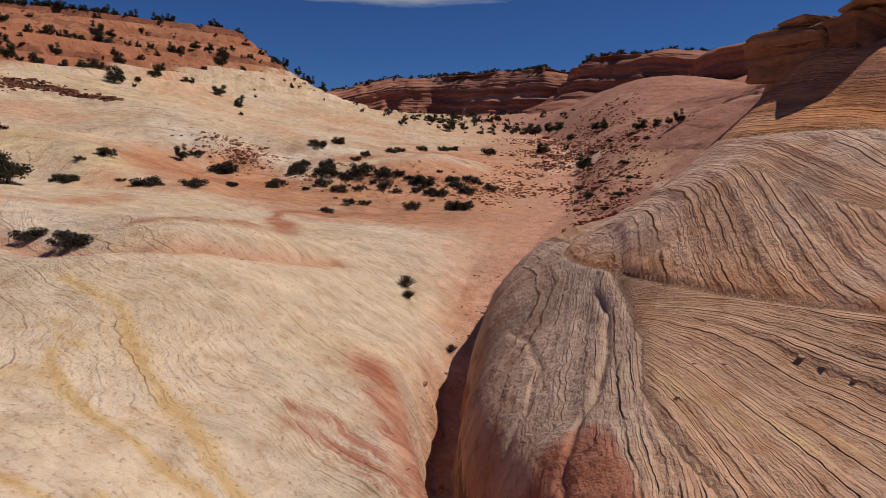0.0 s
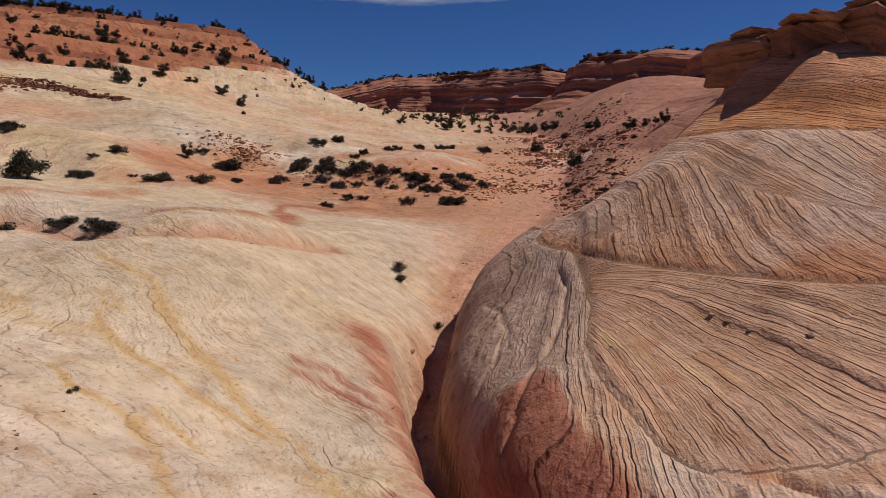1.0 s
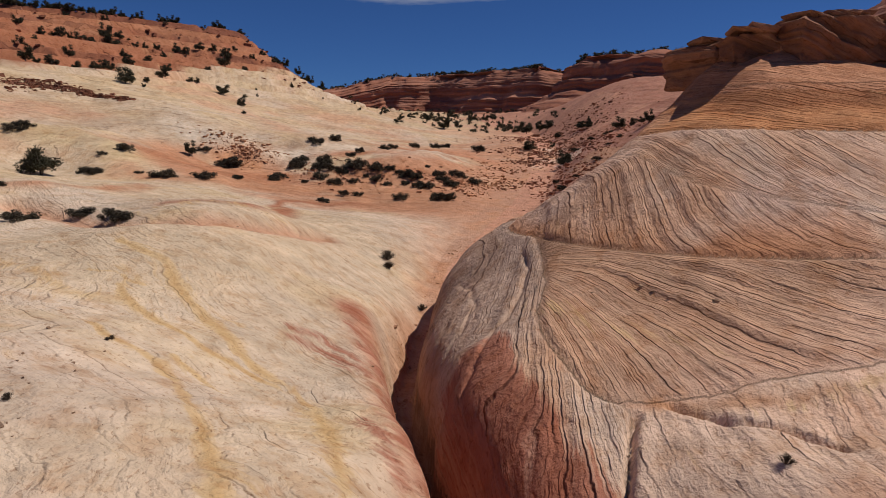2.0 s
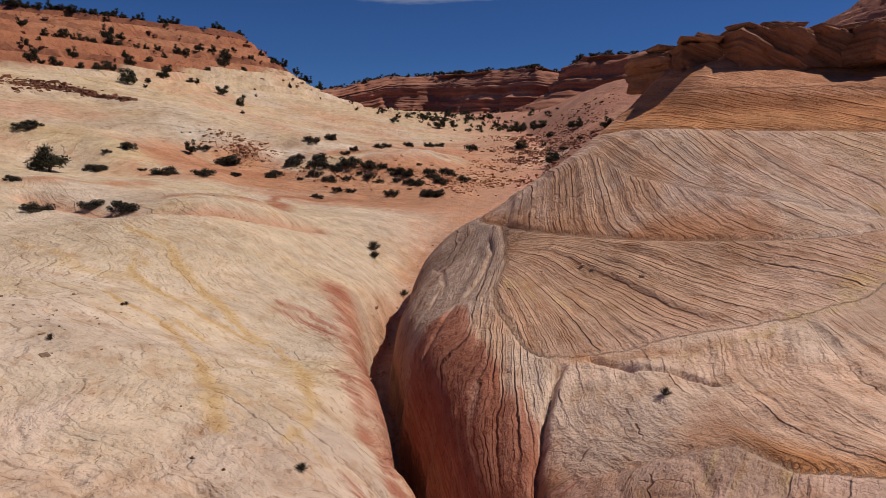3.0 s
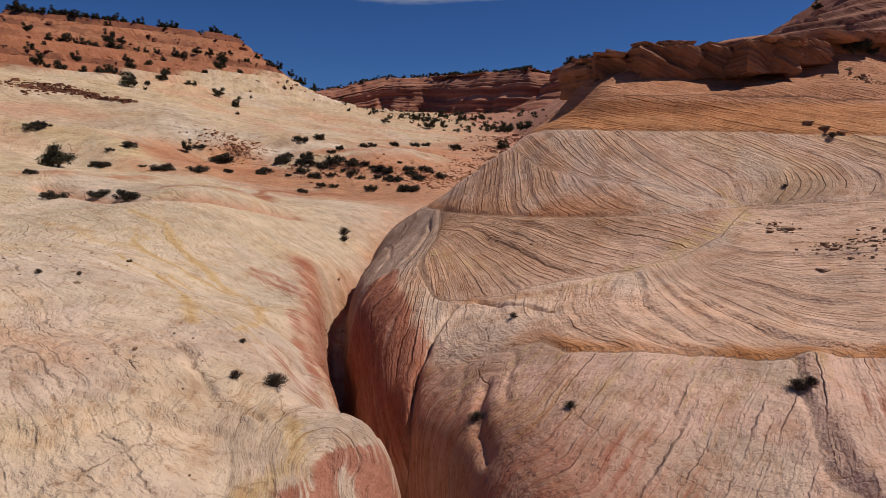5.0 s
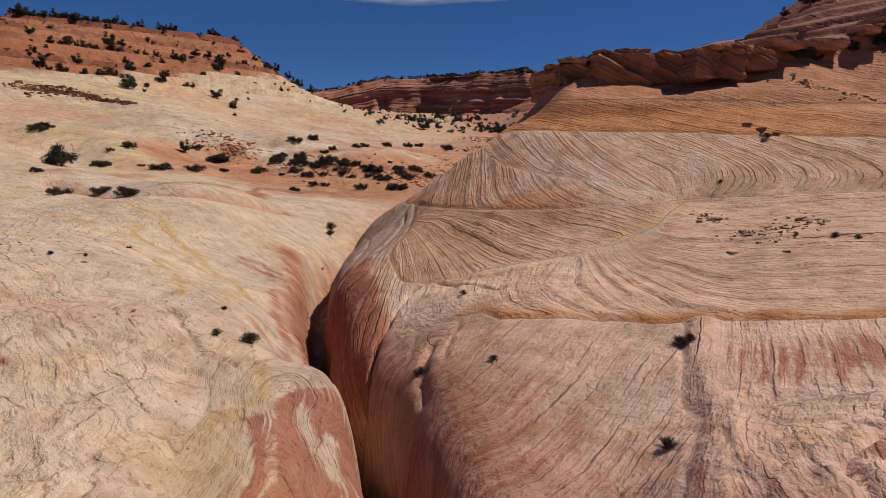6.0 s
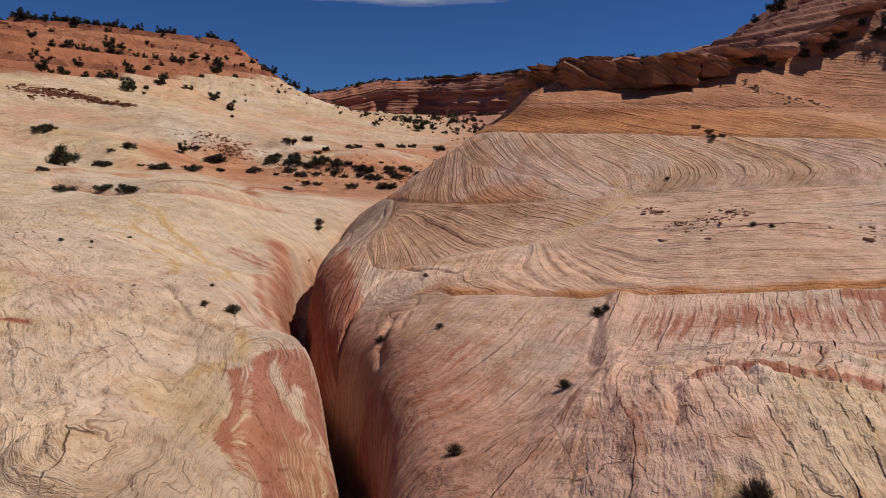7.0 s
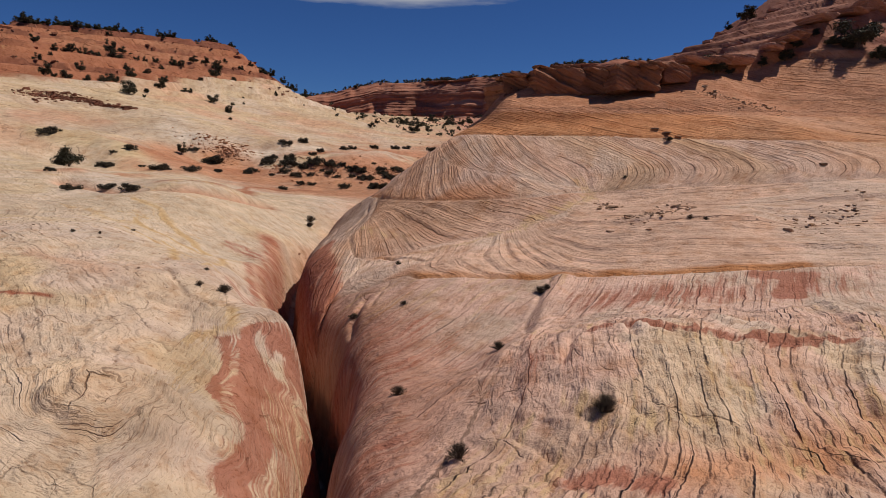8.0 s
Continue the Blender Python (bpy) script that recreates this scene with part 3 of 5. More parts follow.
    lean, tip = np.interp(x, (4, 8, 14), (0.1, 0.35, 1.4)), np.interp(x, (4, 7, 10, 14), (-1.1, -0.65, -0.1, 0.2))
    up_b = np.where(even > zc, even - zc, even - zb)
    dune = 1.25 * x + np.where(even > zc, 1.3, lean) * tangent(up_b) + np.where(even > zc, 0, tip) * up_b + 0.3 * calm
    curl = 1.1 * x - 2.0 * np.sin(3.14 * high_b ** 0.8) + 1.6 * (high_b - 0.2) + 0.9 * calm
    bed = np.where(set_b, 0.85 * (dune * (1 - east_b) + curl * east_b), bed)
    bed = np.where(set_c, -11.0 * ang + 0.2 * calm, bed)
    flow, over = np.interp(x, (5, 10, 14, 18, 40), (4, 8, 10.4, 11.4, 15.8)), np.maximum(y - edge_df, 0)
    steep = 1.9 * np.log(0.45 * over + 0.5) - 0.5 * over
    bed = np.where(set_d, flow + steep + smooth(11, 16, x) * (1.1 * over + 0.5 * np.log(over + 0.4) - steep) + 0.4 * calm, bed)
    rift = np.interp(y, (-8.4, -6.9, -5.3, -4.1, -2.8, -0.8), (9.9, 10.7, 11.6, 11.7, 12.2, 13.0))
    bed = np.where(set_f, np.where(x < rift, 0.85 * x - 0.72 * y, x - 0.5 * y) + 0.6 * calm, bed)
    bed = np.where(set_g, 1.0 * x - 0.42 * y + 0.4 * np.sin(0.5 * x + 0.6 * y) + 1.0 * calm, bed)
    na, nb = np.clip((x - 3.2) / 2, -1.5, 1.6), np.clip((y - 9) / 8, -1.2, 1.2)
    bed = np.where(nose, 2.0 * na - 0.94 * nb + 0.41 * na ** 2 - 0.63 * na * nb - 0.83 * nb ** 2 - 0.23 * na * nb ** 2 + 0.17 * na ** 2 * nb + 0.235 * nb ** 3 + 0.15 * calm, bed)
    bed = bed + np.where(r & (y < 12), 0.7 * smooth(2.4, 0.4, u) * even, 0)
    rib = np.where(set_a, 0.9, np.where(set_b, 0.9, np.where(set_d, 0.55, np.where(set_c, 0.9, np.where(set_f, 0.52, rib)))))
    calm_band = r * (z < zb) * (x > split) * np.exp(-(((y - edge_cd + 0.1) / 0.42) ** 2))
    bound = np.minimum.reduce([np.abs(z - zt) * 2.2, np.abs(z - zb) * 2.0, np.where(set_b, np.abs(even - zc) * 1.5, 9), np.where(z < zb, np.abs(y - edge_cd), 9), np.where(z < zb, np.abs(y - edge_df), 9), np.where(z < zb, np.abs(x - split), 9), np.where(set_f, np.abs(y - edge_fg), 9), np.where(set_f & (y > -8.4), np.abs(x - rift), 9)])
    rib = rib * (1 - 0.75 * calm_band) * np.where(r, smooth(0.03, 0.22, bound), 1)
    rib = np.where(set_g, 0.45 + 0.3 * n1 + 0.15 * n2, rib)
    rib = np.where(nose, 0.9, rib)
    joint = np.where(r, np.where(set_g, 0.5, np.where(set_f, 0.22, 0.06)), joint)
    slab = np.exp(-(((x - 5.9) / 1.15) ** 4) - ((y - 2.0) / 2.3) ** 4) * (x > split)
    sandy = along(x + 0.15 * n2, y, ((7.5, 3.3), (7.3, 2.0), (7.3, 1.0), (7.4, 0.2)), 0.55) * r
    joint = np.where(r, np.maximum(joint, 0.8 * slab), joint)
    rib = rib * (1 - 0.7 * smooth(0.2, 0.7, slab + 0.2 * n2) * r) * (1 - 0.9 * sandy)

    east = np.zeros(x.shape + (3,)) + np.array(ASH)
    east = blend(east, TAN, 0.5 + 1.2 * n1)
    east = blend(east, ORANGE, set_a * (0.8 + 0.5 * n1))
    east = blend(east, (0.43, 0.19, 0.085), 0.7 * set_a * smooth(0.0, 0.5, noise2(bed * 0.3, even * 0.8, 86)))
    east = blend(east, (0.60, 0.43, 0.345), set_b * 0.75)
    east = blend(east, (0.50, 0.32, 0.17), set_b * smooth(0.1, 0.5, noise2(bed * 0.35, y * 0.05, 82)) * 0.6 * smooth(12, 18, x))
    east = blend(east, (0.50, 0.225, 0.10), set_b * 0.8 * smooth(0.95, 0.0, z - zb + 0.5 * n1 - 0.15) * smooth(17, 10, x))
    east = blend(east, (0.49, 0.31, 0.21), set_c * 0.85)
    east = blend(east, ASH, set_c * smooth(8, 4.5, y - 0.2 * x + n1) * 0.9)
    east = blend(east, (0.64, 0.435, 0.325), set_d * 0.9)
    east = blend(east, (0.50, 0.225, 0.09), set_d * 0.95 * smooth(0.8, 0.15, y - edge_df + 0.35 * n2))
    ochre = np.maximum(ochre, 0.6 * r * along(x, y + 0.3 * n2, ((8.5, 6.0), (12.6, 6.8), (15.3, 8.3), (17, 10.0), (16.6, 11)), 0.45))
    ochre = np.maximum(ochre, 0.5 * set_c * along(x + 0.2 * n2, y, ((4.7, 12.0), (5.4, 10.6), (6.6, 9.2), (7.8, 8.0)), 0.5))
    east = blend(east, RUST, 0.8 * along(x + 0.2 * n2, y + 0.3 * n2, ((5.9, 6.6), (6.8, 6.3), (8, 6.3), (9.5, 6.4)), 0.3))
    east = blend(east, PALE, set_f * (0.8 + 0.3 * n1))
    east = blend(east, (0.50, 0.33, 0.245), 0.8 * slab * r)
    east = blend(east, (0.50, 0.29, 0.19), 0.85 * sandy)
    east = blend(east, (0.66, 0.50, 0.34), 0.8 * set_g * smooth(0.0, 0.5, fractal(x * 0.3, y * 0.3, 3, 87)))
    ochre = np.maximum(ochre, 0.38 * set_g * smooth(0.25, 0.7, fractal(x * 0.4 + 5, y * 0.4, 3, 88)))
    east = blend(east, (0.50, 0.36, 0.27), 0.65 * set_f * smooth(-5.5, -2, y) * smooth(17, 11, x + n1))
    east = blend(east, BLUSH, set_f * smooth(-0.1, 0.5, n2 + 0.4 * n1) * 0.7)
    band = np.exp(-(((y + 3.4) / 2.0) ** 2)) * smooth(12.2, 13.4, x)
    red = np.maximum(red, set_f * (0.42 + 0.3 * n1) * band)
    streaky = smooth(11.8, 8.0, x + 0.35 * (y + 4) + 0.6 * n1) * set_f
    red = np.maximum(red, streaky * (0.64 + 0.35 * n1) * smooth(-13, -9, y) * (0.35 + 0.65 * smooth(-0.5, -3.5, y)))
    ochre = np.maximum(ochre, 0.3 * set_f * smooth(-3.5, -1.5, y) * smooth(0.0, 0.5, noise2(bed * 0.7, y * 0.2, 89)))
    east = blend(east, (0.50, 0.31, 0.24), 0.6 * streaky)
    red = np.maximum(red, 1.1 * set_f * along(x, y, ((19.7, -2.4), (20.9, -2.7), (19.4, -4.5)), 0.6))
    dark = smooth(3.4, 1.4, u + 0.9 * n1 + 0.12 * np.maximum(y - 8, 0)) * smooth(14, 8, y)
    dark = dark * smooth(12.0, 9.5, y + 0.6 * n2)
    east = blend(east, (0.44, 0.24, 0.17), 0.8 * dark)
    red = np.maximum(red, 0.6 * dark * r * (0.8 + 0.5 * n1))
    red_n = nose * smooth(12.3, 11.0, y - 0.35 * (x - 2.5) + 0.5 * n2) * smooth(0.3, 0.9, u) * smooth(2.9, 2.2, u + 0.25 * n2)
    red = np.maximum(red, 0.85 * red_n)
    grey = nose * smooth(8.5, 11, y)
    east = blend(east, (0.44, 0.325, 0.26), 0.85 * grey)
    east = blend(east, PALE, nose * smooth(10, 7, y) * smooth(2.3, 3.0, u + 0.3 * n2) * smooth(4.3, 3.4, u) * 0.8)
    red = np.maximum(red, r * along(x + 0.4 * n2, y, ((11.3, -13.9), (11.8, -13.8), (12.3, -14.3)), 0.42))
    east = blend(east, ORANGE, 0.7 * along(x + 0.4 * n2, y, ((13, -14), (15.5, -13.2), (18, -12.5)), 0.7))
    red = np.maximum(red, 0.85 * r * along(x, y + 0.4 * n2, ((12.7, -8.2), (13.3, -8.2), (14.0, -8.6), (14.9, -9.2), (16.3, -9.2), (18.5, -9.6)), 0.3))
    ochre = np.maximum(ochre, 0.55 * r * along(x + 0.3 * n2, y, ((11.6, -11.5), (11.7, -12.3), (12.2, -12.5), (13.3, -12.4)), 0.35))
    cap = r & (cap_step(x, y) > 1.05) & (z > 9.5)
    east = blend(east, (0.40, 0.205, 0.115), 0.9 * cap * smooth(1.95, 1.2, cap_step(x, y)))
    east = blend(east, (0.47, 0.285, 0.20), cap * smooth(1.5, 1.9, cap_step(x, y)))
    above = r & (y > 15) & (z > 10.3) & ~cap
    low = low_step(x, y)
    # brown riser of the low ledge, its shade put into the colour too
    east = blend(east, (0.34, 0.15, 0.07), 0.85 * r * smooth(0.05, 0.25, low) * smooth(0.78, 0.6, low))
    east = blend(east, (0.47, 0.24, 0.145), above * 0.85)
    far = smooth(24, 34, y + 0.3 * (x - 12)) * (u > 0) * smooth(30, 34, y)
    east = blend(east, (0.42, 0.205, 0.145), far * 0.95)
    east = blend(east, (0.38, 0.17, 0.12), far * 0.85 * smooth(0.1, 0.5, n2 + 0.5 * n1))
    east = blend(east, PINK, far * 0.8 * smooth(0, 0.5, n1))
    up = smooth(14.2, 15.8, z + 0.8 * n2) * (y < 100)
    east = blend(east, (0.33, 0.15, 0.105), 0.95 * up)
    east = blend(east, (0.30, 0.14, 0.095), 0.8 * up * smooth(0.0, 0.4, layers))
    east = blend(east, PINK, 0.9 * wash)
    east = blend(east, (0.58, 0.35, 0.22), 0.6 * set_b * smooth(0.05, 0.5, fractal(x * 0.16, y * 0.2, 3, 84)))
    east = blend(east, PALE, 0.6 * (set_b | set_d) * smooth(0.1, 0.5, fractal(x * 0.2 + 9, y * 0.2, 3, 85)))
    east = east * np.array((1.03, 1.0, 0.98))
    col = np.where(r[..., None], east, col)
    bed = np.where(r & ((far > 0.5) | (u < np.interp(y, WIDE_Y, WIDE) + 0.15)), bed_west, bed)
    rib = np.where(r & (far > 0.5), 0.3, rib)
    bed = np.where(r & (z > 11.5) & (y > 17), 1.3 * even + 0.28 * x + 0.5 * warp, bed)
    rib = np.clip(rib * (1 - wash), 0.05, 1)
    relief = np.where(r | (y > 45), np.maximum(rib - 0.15, 0), 0.10)
    relief = np.where(set_d, 1.0, np.where(set_g, 0.6, np.where(set_f, 0.3, relief))) * (1 - 0.8 * smooth(0.2, 0.7, slab) * r) * (1 - 0.8 * calm_band) * (1 - 0.9 * sandy)
    relief = np.where(set_a, 0.5 * smooth(10.4, 9.8, z), relief)
    col = col * (1 + 0.10 * n3 + 0.08 * n2)[..., None] * np.where(r[..., None], np.array((1.015, 0.985, 0.95)), np.array((1.0, 0.995, 0.93)))
    bare = 1 - 0.9 * wash
    marks = np.clip(red, 0, 1.2) * bare, np.clip(ochre, 0, 1.2) * bare
    return bed, rib, relief, np.clip(joint, 0, 1), np.where(r, seam, 9.0), np.clip(col, 0.02, 0.85), marks


CRACKS = [
    (((4.4, 16.9), (4.4, 15.7), (3.9, 13.8), (3.4, 12.5), (2.6, 11.4), (2.1, 9.8), (1.9, 9.2)), 0.075, 0.15),
    (((2.1, 17.9), (2.5, 16.6), (2.5, 14.9), (2.0, 13.5), (1.3, 12.6), (1.1, 11.8)), 0.08, 0.10),
    (((5.5, 6.6), (4.9, 5.0), (4.5, 3.4), (4.3, 2.5), (4.3, 1.3)), 0.09, 0.26),
    (((7.0, 1.7), (6.9, 0.9), (6.6, 0.0), (6.5, -0.6)), 0.08, 0.08),
    (((13.0, -0.7), (12.2, -2.8), (11.7, -4.1), (11.6, -5.3), (10.7, -6.9), (9.9, -8.4)), 0.09, 0.14),
    (((5.2, 3.0), (5.7, 2.4), (6.3, 2.4), (7.0, 1.7)), 0.075, 0.06), (((5.0, 1.6), (5.6, 1.1), (6.2, 1.2), (6.8, 0.7)), 0.075, 0.06),
    (((5.8, 2.4), (5.6, 1.1), (5.4, 0.2)), 0.075, 0.06), (((-1.2, -3.1), (-0.7, -3.2), (-0.3, -3.3), (-0.1, -2.9), (0.4, -2.6)), 0.07, 0.07),
    (((-2.7, -0.8), (-2.1, -1.3), (-1.6, -2.0), (-1.2, -2.0)), 0.07, 0.09),
    (((6.2, 0.6), (6.0, -0.2), (5.9, -1.0), (6.1, -2.0)), 0.13, 0.22),
    (((13.0, -0.6), (12.4, -2.4), (12.0, -3.9), (11.6, -5.2), (11.2, -6.4)), 0.09, 0.12),
    (((6.3, 6.7), (6.9, 6.1), (7.2, 5.5), (7.9, 5.0), (8.4, 4.2)), 0.09, 0.22),
    (((13.0, -8.0), (12.1, -8.5), (11.8, -9.4), (11.6, -10.2)), 0.10, 0.26),
    (((13.1, -7.4), (13.4, -8.4), (13.2, -9.4)), 0.09, 0.22),
    (((12.9, -8.1), (14.0, -8.7), (14.8, -9.4), (16.3, -9.3), (18.5, -9.7)), 0.10, 0.2),
    (((14.2, -10.6), (14.4, -11.5), (14.9, -12.2), (15.0, -13)), 0.07, 0.18),
    (((10.6, -11), (10.3, -12), (10.9, -12.9)), 0.07, 0.18),
    (((-0.8, -1.0), (-0.3, -1.3), (-0.1, -1.9), (0.3, -2.2), (0.5, -2.5), (0.8, -2.8), (1.5, -2.7)), 0.07, 0.16),
    (((-0.8, -4.2), (-0.3, -3.6), (0.5, -3.7), (1.2, -3.5)), 0.05, 0.12),
    (((0.9, -9.7), (0.5, -8.7), (0.9, -7.6), (1.9, -7.1)), 0.07, 0.12),
    (((1.9, -9.9), (2.7, -9.6), (3.1, -9.0)), 0.06, 0.10),
    (((13.5, -12.3), (14.6, -12.9), (16, -13.0)), 0.06, 0.14),
]


def cracked(x, y):
    """Depth of the open fractures."""
    wob = 0.06 * noise2(x * 1.6, y * 1.6, 95)
    deep = 0.0 * x
    for pts, w, d in CRACKS:
        px, py = [p[0] for p in pts], [p[1] for p in pts]
        near = (x > min(px) - 1) & (x < max(px) + 1) & (y > min(py) - 1) & (y < max(py) + 1)
        if near.any():
            deep[near] = np.maximum(deep[near], (0.6 if px[0] > 10 else 1.0) * d * along(x[near] + wob[near], y[near] - wob[near], pts, max(w, 0.085)))
    return deep - 0.2 * along(x - 0.45, y, CRACKS[4][0], 0.42)


def ribs(bed, x, y, slope=0.0):
    """Rounded ribs with a steep lower edge, uneven in width and height."""
    total = 0.0
    for freq, amp, seed in ((0.95, 0.75, 90), (2.2, 0.36, 93)):
        phase = bed * freq + 0.55 * noise2(bed * freq * 0.6, x * 0.02 - y * 0.02, seed) + 0.10 * noise2(x * 0.3, y * 0.3, seed + 1)
        k = np.floor(phase)
        t = phase - k
        edge = np.clip(0.2 * freq * slope, 0.2, 0.5)
        tall = 0.25 + 0.75 * lattice(k.astype(np.int64), 0, 0, seed)
        fade = smooth(-0.5, 0.35, noise2(x * 0.3 + 3.7 * k, y * 0.3, seed + 2))
        total = total + smooth(0.55, 0.32, 0.08 * freq * slope) * amp * tall * fade * smooth(0.0, edge, t) * (1 - t)
    return total


def grid_mesh(name, xs, ys, zz, attributes, colours, material):
    """One smooth mesh over the grid lines xs and ys."""
    ny, nx = zz.shape
    X, Y = np.meshgrid(xs, ys)
    co = np.stack([X, Y, zz], -1).reshape(-1, 3).astype(np.float32)
    a = (np.arange(ny - 1)[:, None] * nx + np.arange(nx - 1)).ravel()
    quads = np.stack([a, a + 1, a + nx + 1, a + nx], 1).astype(np.int32)
    me = bpy.data.meshes.new(name)
    me.vertices.add(len(co))
    me.vertices.foreach_set("co", co.ravel())
    me.loops.add(quads.size)
    me.loops.foreach_set("vertex_index", quads.ravel())
    me.polygons.add(len(quads))
    me.polygons.foreach_set("loop_start", np.arange(0, quads.size, 4, dtype=np.int32))
    me.polygons.foreach_set("use_smooth", np.ones(len(quads), dtype=bool))
    me.update(calc_edges=True)
    for key, value in attributes.items():
        me.attributes.new(key, "FLOAT", "POINT").data.foreach_set("value", value.ravel().astype(np.float32))
    for key, value in colours.items():
        rgba = np.concatenate([value.reshape(-1, 3), np.ones((len(co), 1))], 1).astype(np.float32)
        me.attributes.new(key, "FLOAT_COLOR", "POINT").data.foreach_set("color", rgba.ravel())
    me.materials.append(material)
    return new(name, me)


def surface(x, y):
    """The finished ground: height with ledges, ribs and roughness; bed, rib, colour."""
    z, u, g = height(x, y)
    n1, n2 = fractal(x * 0.07, y * 0.07, 4, 20), fractal(x * 0.45, y * 0.45, 4, 24)
    far = smooth(30, 70, np.hypot(x - 4, y))
    z = z + (1 - g) * far * 0.5 * n1
    even = z
    z = z + (1 - g) * 0.07 * n2 * (1 + far)
    z = z - (1 - g) * 0.4 * along(x, y, TROUGH, 0.8)
    for pts, w, k in (
        (((-39.5, 74), (-34.8, 72.6), (-29.2, 69.9), (-23.5, 70), (-17, 70)), 3.2, 0.9),
        (((-36, 50), (-33.5, 51), (-29, 49), (-26, 46.8)), 2.6, 0.7),
        (((-24.5, 66.5), (-22, 65.5), (-19, 63.5)), 2.4, 0.9),
        (((-3.8, 63.5), (1, 73.6), (7.3, 80)), 3.0, 0.7),
        (((-20, 27), (-14, 26), (-9, 27)), 3.0, 0.5),
        (((17.5, 68), (21, 73)), 3.2, 1.8),
    ):
        z = z + (1 - 0.7 * g) * k * along(x, y, pts, w)
    # ledges of the red beds high on the hill, and of the hill behind the rimrock
    lie = z
    high = np.where(u < 0, smooth(16, 20, z + 1.5 * n1), 0.5 * smooth(13.8, 15, z + 0.5 * n1) * (y < 75) * smooth(22, 30, x)) * (y > 20)
    step = np.where(u < 0, 1.9, 1.1)
    f = z / step + 0.35 * n1
    terrace = (np.floor(f) + smooth(0.5, 0.66, f - np.floor(f)) - 0.35 * n1) * step
    z = z + 0.9 * high * (terrace - z)
    bed, rib, relief, joint, seam, col, marks = beds(x, y, z, u, np.where(y > 30, lie, even))
    near = smooth(120, 40, np.hypot(x - 4, y - 5))
    slope = 0.0 * x + 1.2
    if x.ndim == 2:
        by, bx = np.gradient(bed, y[:, 0], x[0])
        slope = np.hypot(bx, by)
        near = near * smooth(4.0, 2.2, slope)
    z = z + (1 - g) * near * relief * 0.28 * ribs(bed, x, y, slope) * smooth(0.0, 0.2, seam)
    hill = smooth(45, 60, y) * smooth(170, 110, y)
    z = z + (1 - g) * hill * 0.35 * ribs(0.7 * bed, x * 0.5, y * 0.5)
    far_in = ((x - 1.75) / 1.6) ** 2 + ((y + 9.1) / 1.15) ** 2 + 0.2 * n2
    z = z + (u < 0) * (0.22 * smooth(1.3, 0.6, far_in) - 0.07 * np.exp(-(((far_in - 1.25) / 0.2) ** 2)))
    z = z + (u < 0) * smooth(1.0, 0.8, far_in) * 0.15 * ribs(2.2 * np.hypot(x - 1.0, 1.3 * (y + 8.4)) + 0.7 * n2, x, y, 2.4)
    # curling flakes and ledges where the beds are jointed
    f = 2.6 * fractal(x * 0.42 + 0.2 * n2, y * 0.42, 3, 29) + 0.5 * bed
    flakes = (np.floor(f) + smooth(0.72, 0.9, f - np.floor(f)) - f) * (1 - g)
    f2 = 3.0 * fractal(x * 0.9, y * 0.9, 3, 33)
    flakes = flakes + 0.4 * (1 - g) * (np.floor(f2) + smooth(0.8, 0.95, f2 - np.floor(f2)) - f2)
    z = z + flakes * (np.where(u > 0, 0.04 * smooth(0, -2, y) + 0.06 * smooth(-4, -7, y), 0.03 + 0.05 * smooth(3, -3, y)) * smooth(-40, -20, y) * smooth(40, 28, y)) * np.where(u > 0, smooth(0.3, 0.5, joint), 1)
    rough = smooth(-2, -8, y) * smooth(-30, -16, y)
    z = z + (1 - g) * rough * 0.05 * fractal(x * 1.1, y * 1.1, 4, 27, 0.6)
    z = z - (1 - g) * 0.05 * np.exp(-((seam / 0.10) ** 2)) - (1 - 0.7 * g) * cracked(x, y)
    return z, bed, rib, joint, col, marks


GX = axis(-9.5, 27, 0.072, -600, 600, 1.0125)
GY = axis(-15, 23, 0.072, -120, 900, 1.0115)
GXX, GYY = np.meshgrid(GX, GY)
GZ, GBED, GRIB, GJOINT, GCOL, GMARKS = surface(GXX, GYY)
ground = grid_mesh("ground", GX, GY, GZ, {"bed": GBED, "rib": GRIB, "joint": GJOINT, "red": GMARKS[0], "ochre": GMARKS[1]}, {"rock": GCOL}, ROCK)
tagged(ground, "pale cross-bedded sandstone slickrock with a narrow slot", "ground", kind="structure")


def ground_at(x, y):
    """Height of the finished ground at one place."""
    return float(surface(np.array([float(x)]), np.array([float(y)]))[0][0])


# ---- cliffs in the distance ----
def dressed(me, bed, rib, colour, material):
    """Give a mesh the attributes that the rock material reads."""
    for key, value in (("bed", bed), ("rib", rib), ("joint", np.zeros(np.shape(bed)) + 0.3)):
        me.attributes.new(key, "FLOAT", "POINT").data.foreach_set("value", np.asarray(value, dtype=np.float32).ravel())
    rgba = np.concatenate([np.asarray(colour).reshape(-1, 3), np.ones((len(me.vertices), 1))], 1).astype(np.float32)
    me.attributes.new("rock", "FLOAT_COLOR", "POINT").data.foreach_set("color", rgba.ravel())
    me.materials.append(material)


def sheet(name, co, smooth_faces=True):
    """A mesh over a rectangular array of points."""
    ny, nx = co.shape[:2]
    a = (np.arange(ny - 1)[:, None] * nx + np.arange(nx - 1)).ravel()
    quads = np.stack([a, a + 1, a + nx + 1, a + nx], 1)
    me = bpy.data.meshes.new(name)
    me.from_pydata(co.reshape(-1, 3).tolist(), [], quads.tolist())
    me.polygons.foreach_set("use_smooth", np.full(len(quads), smooth_faces))
    return me


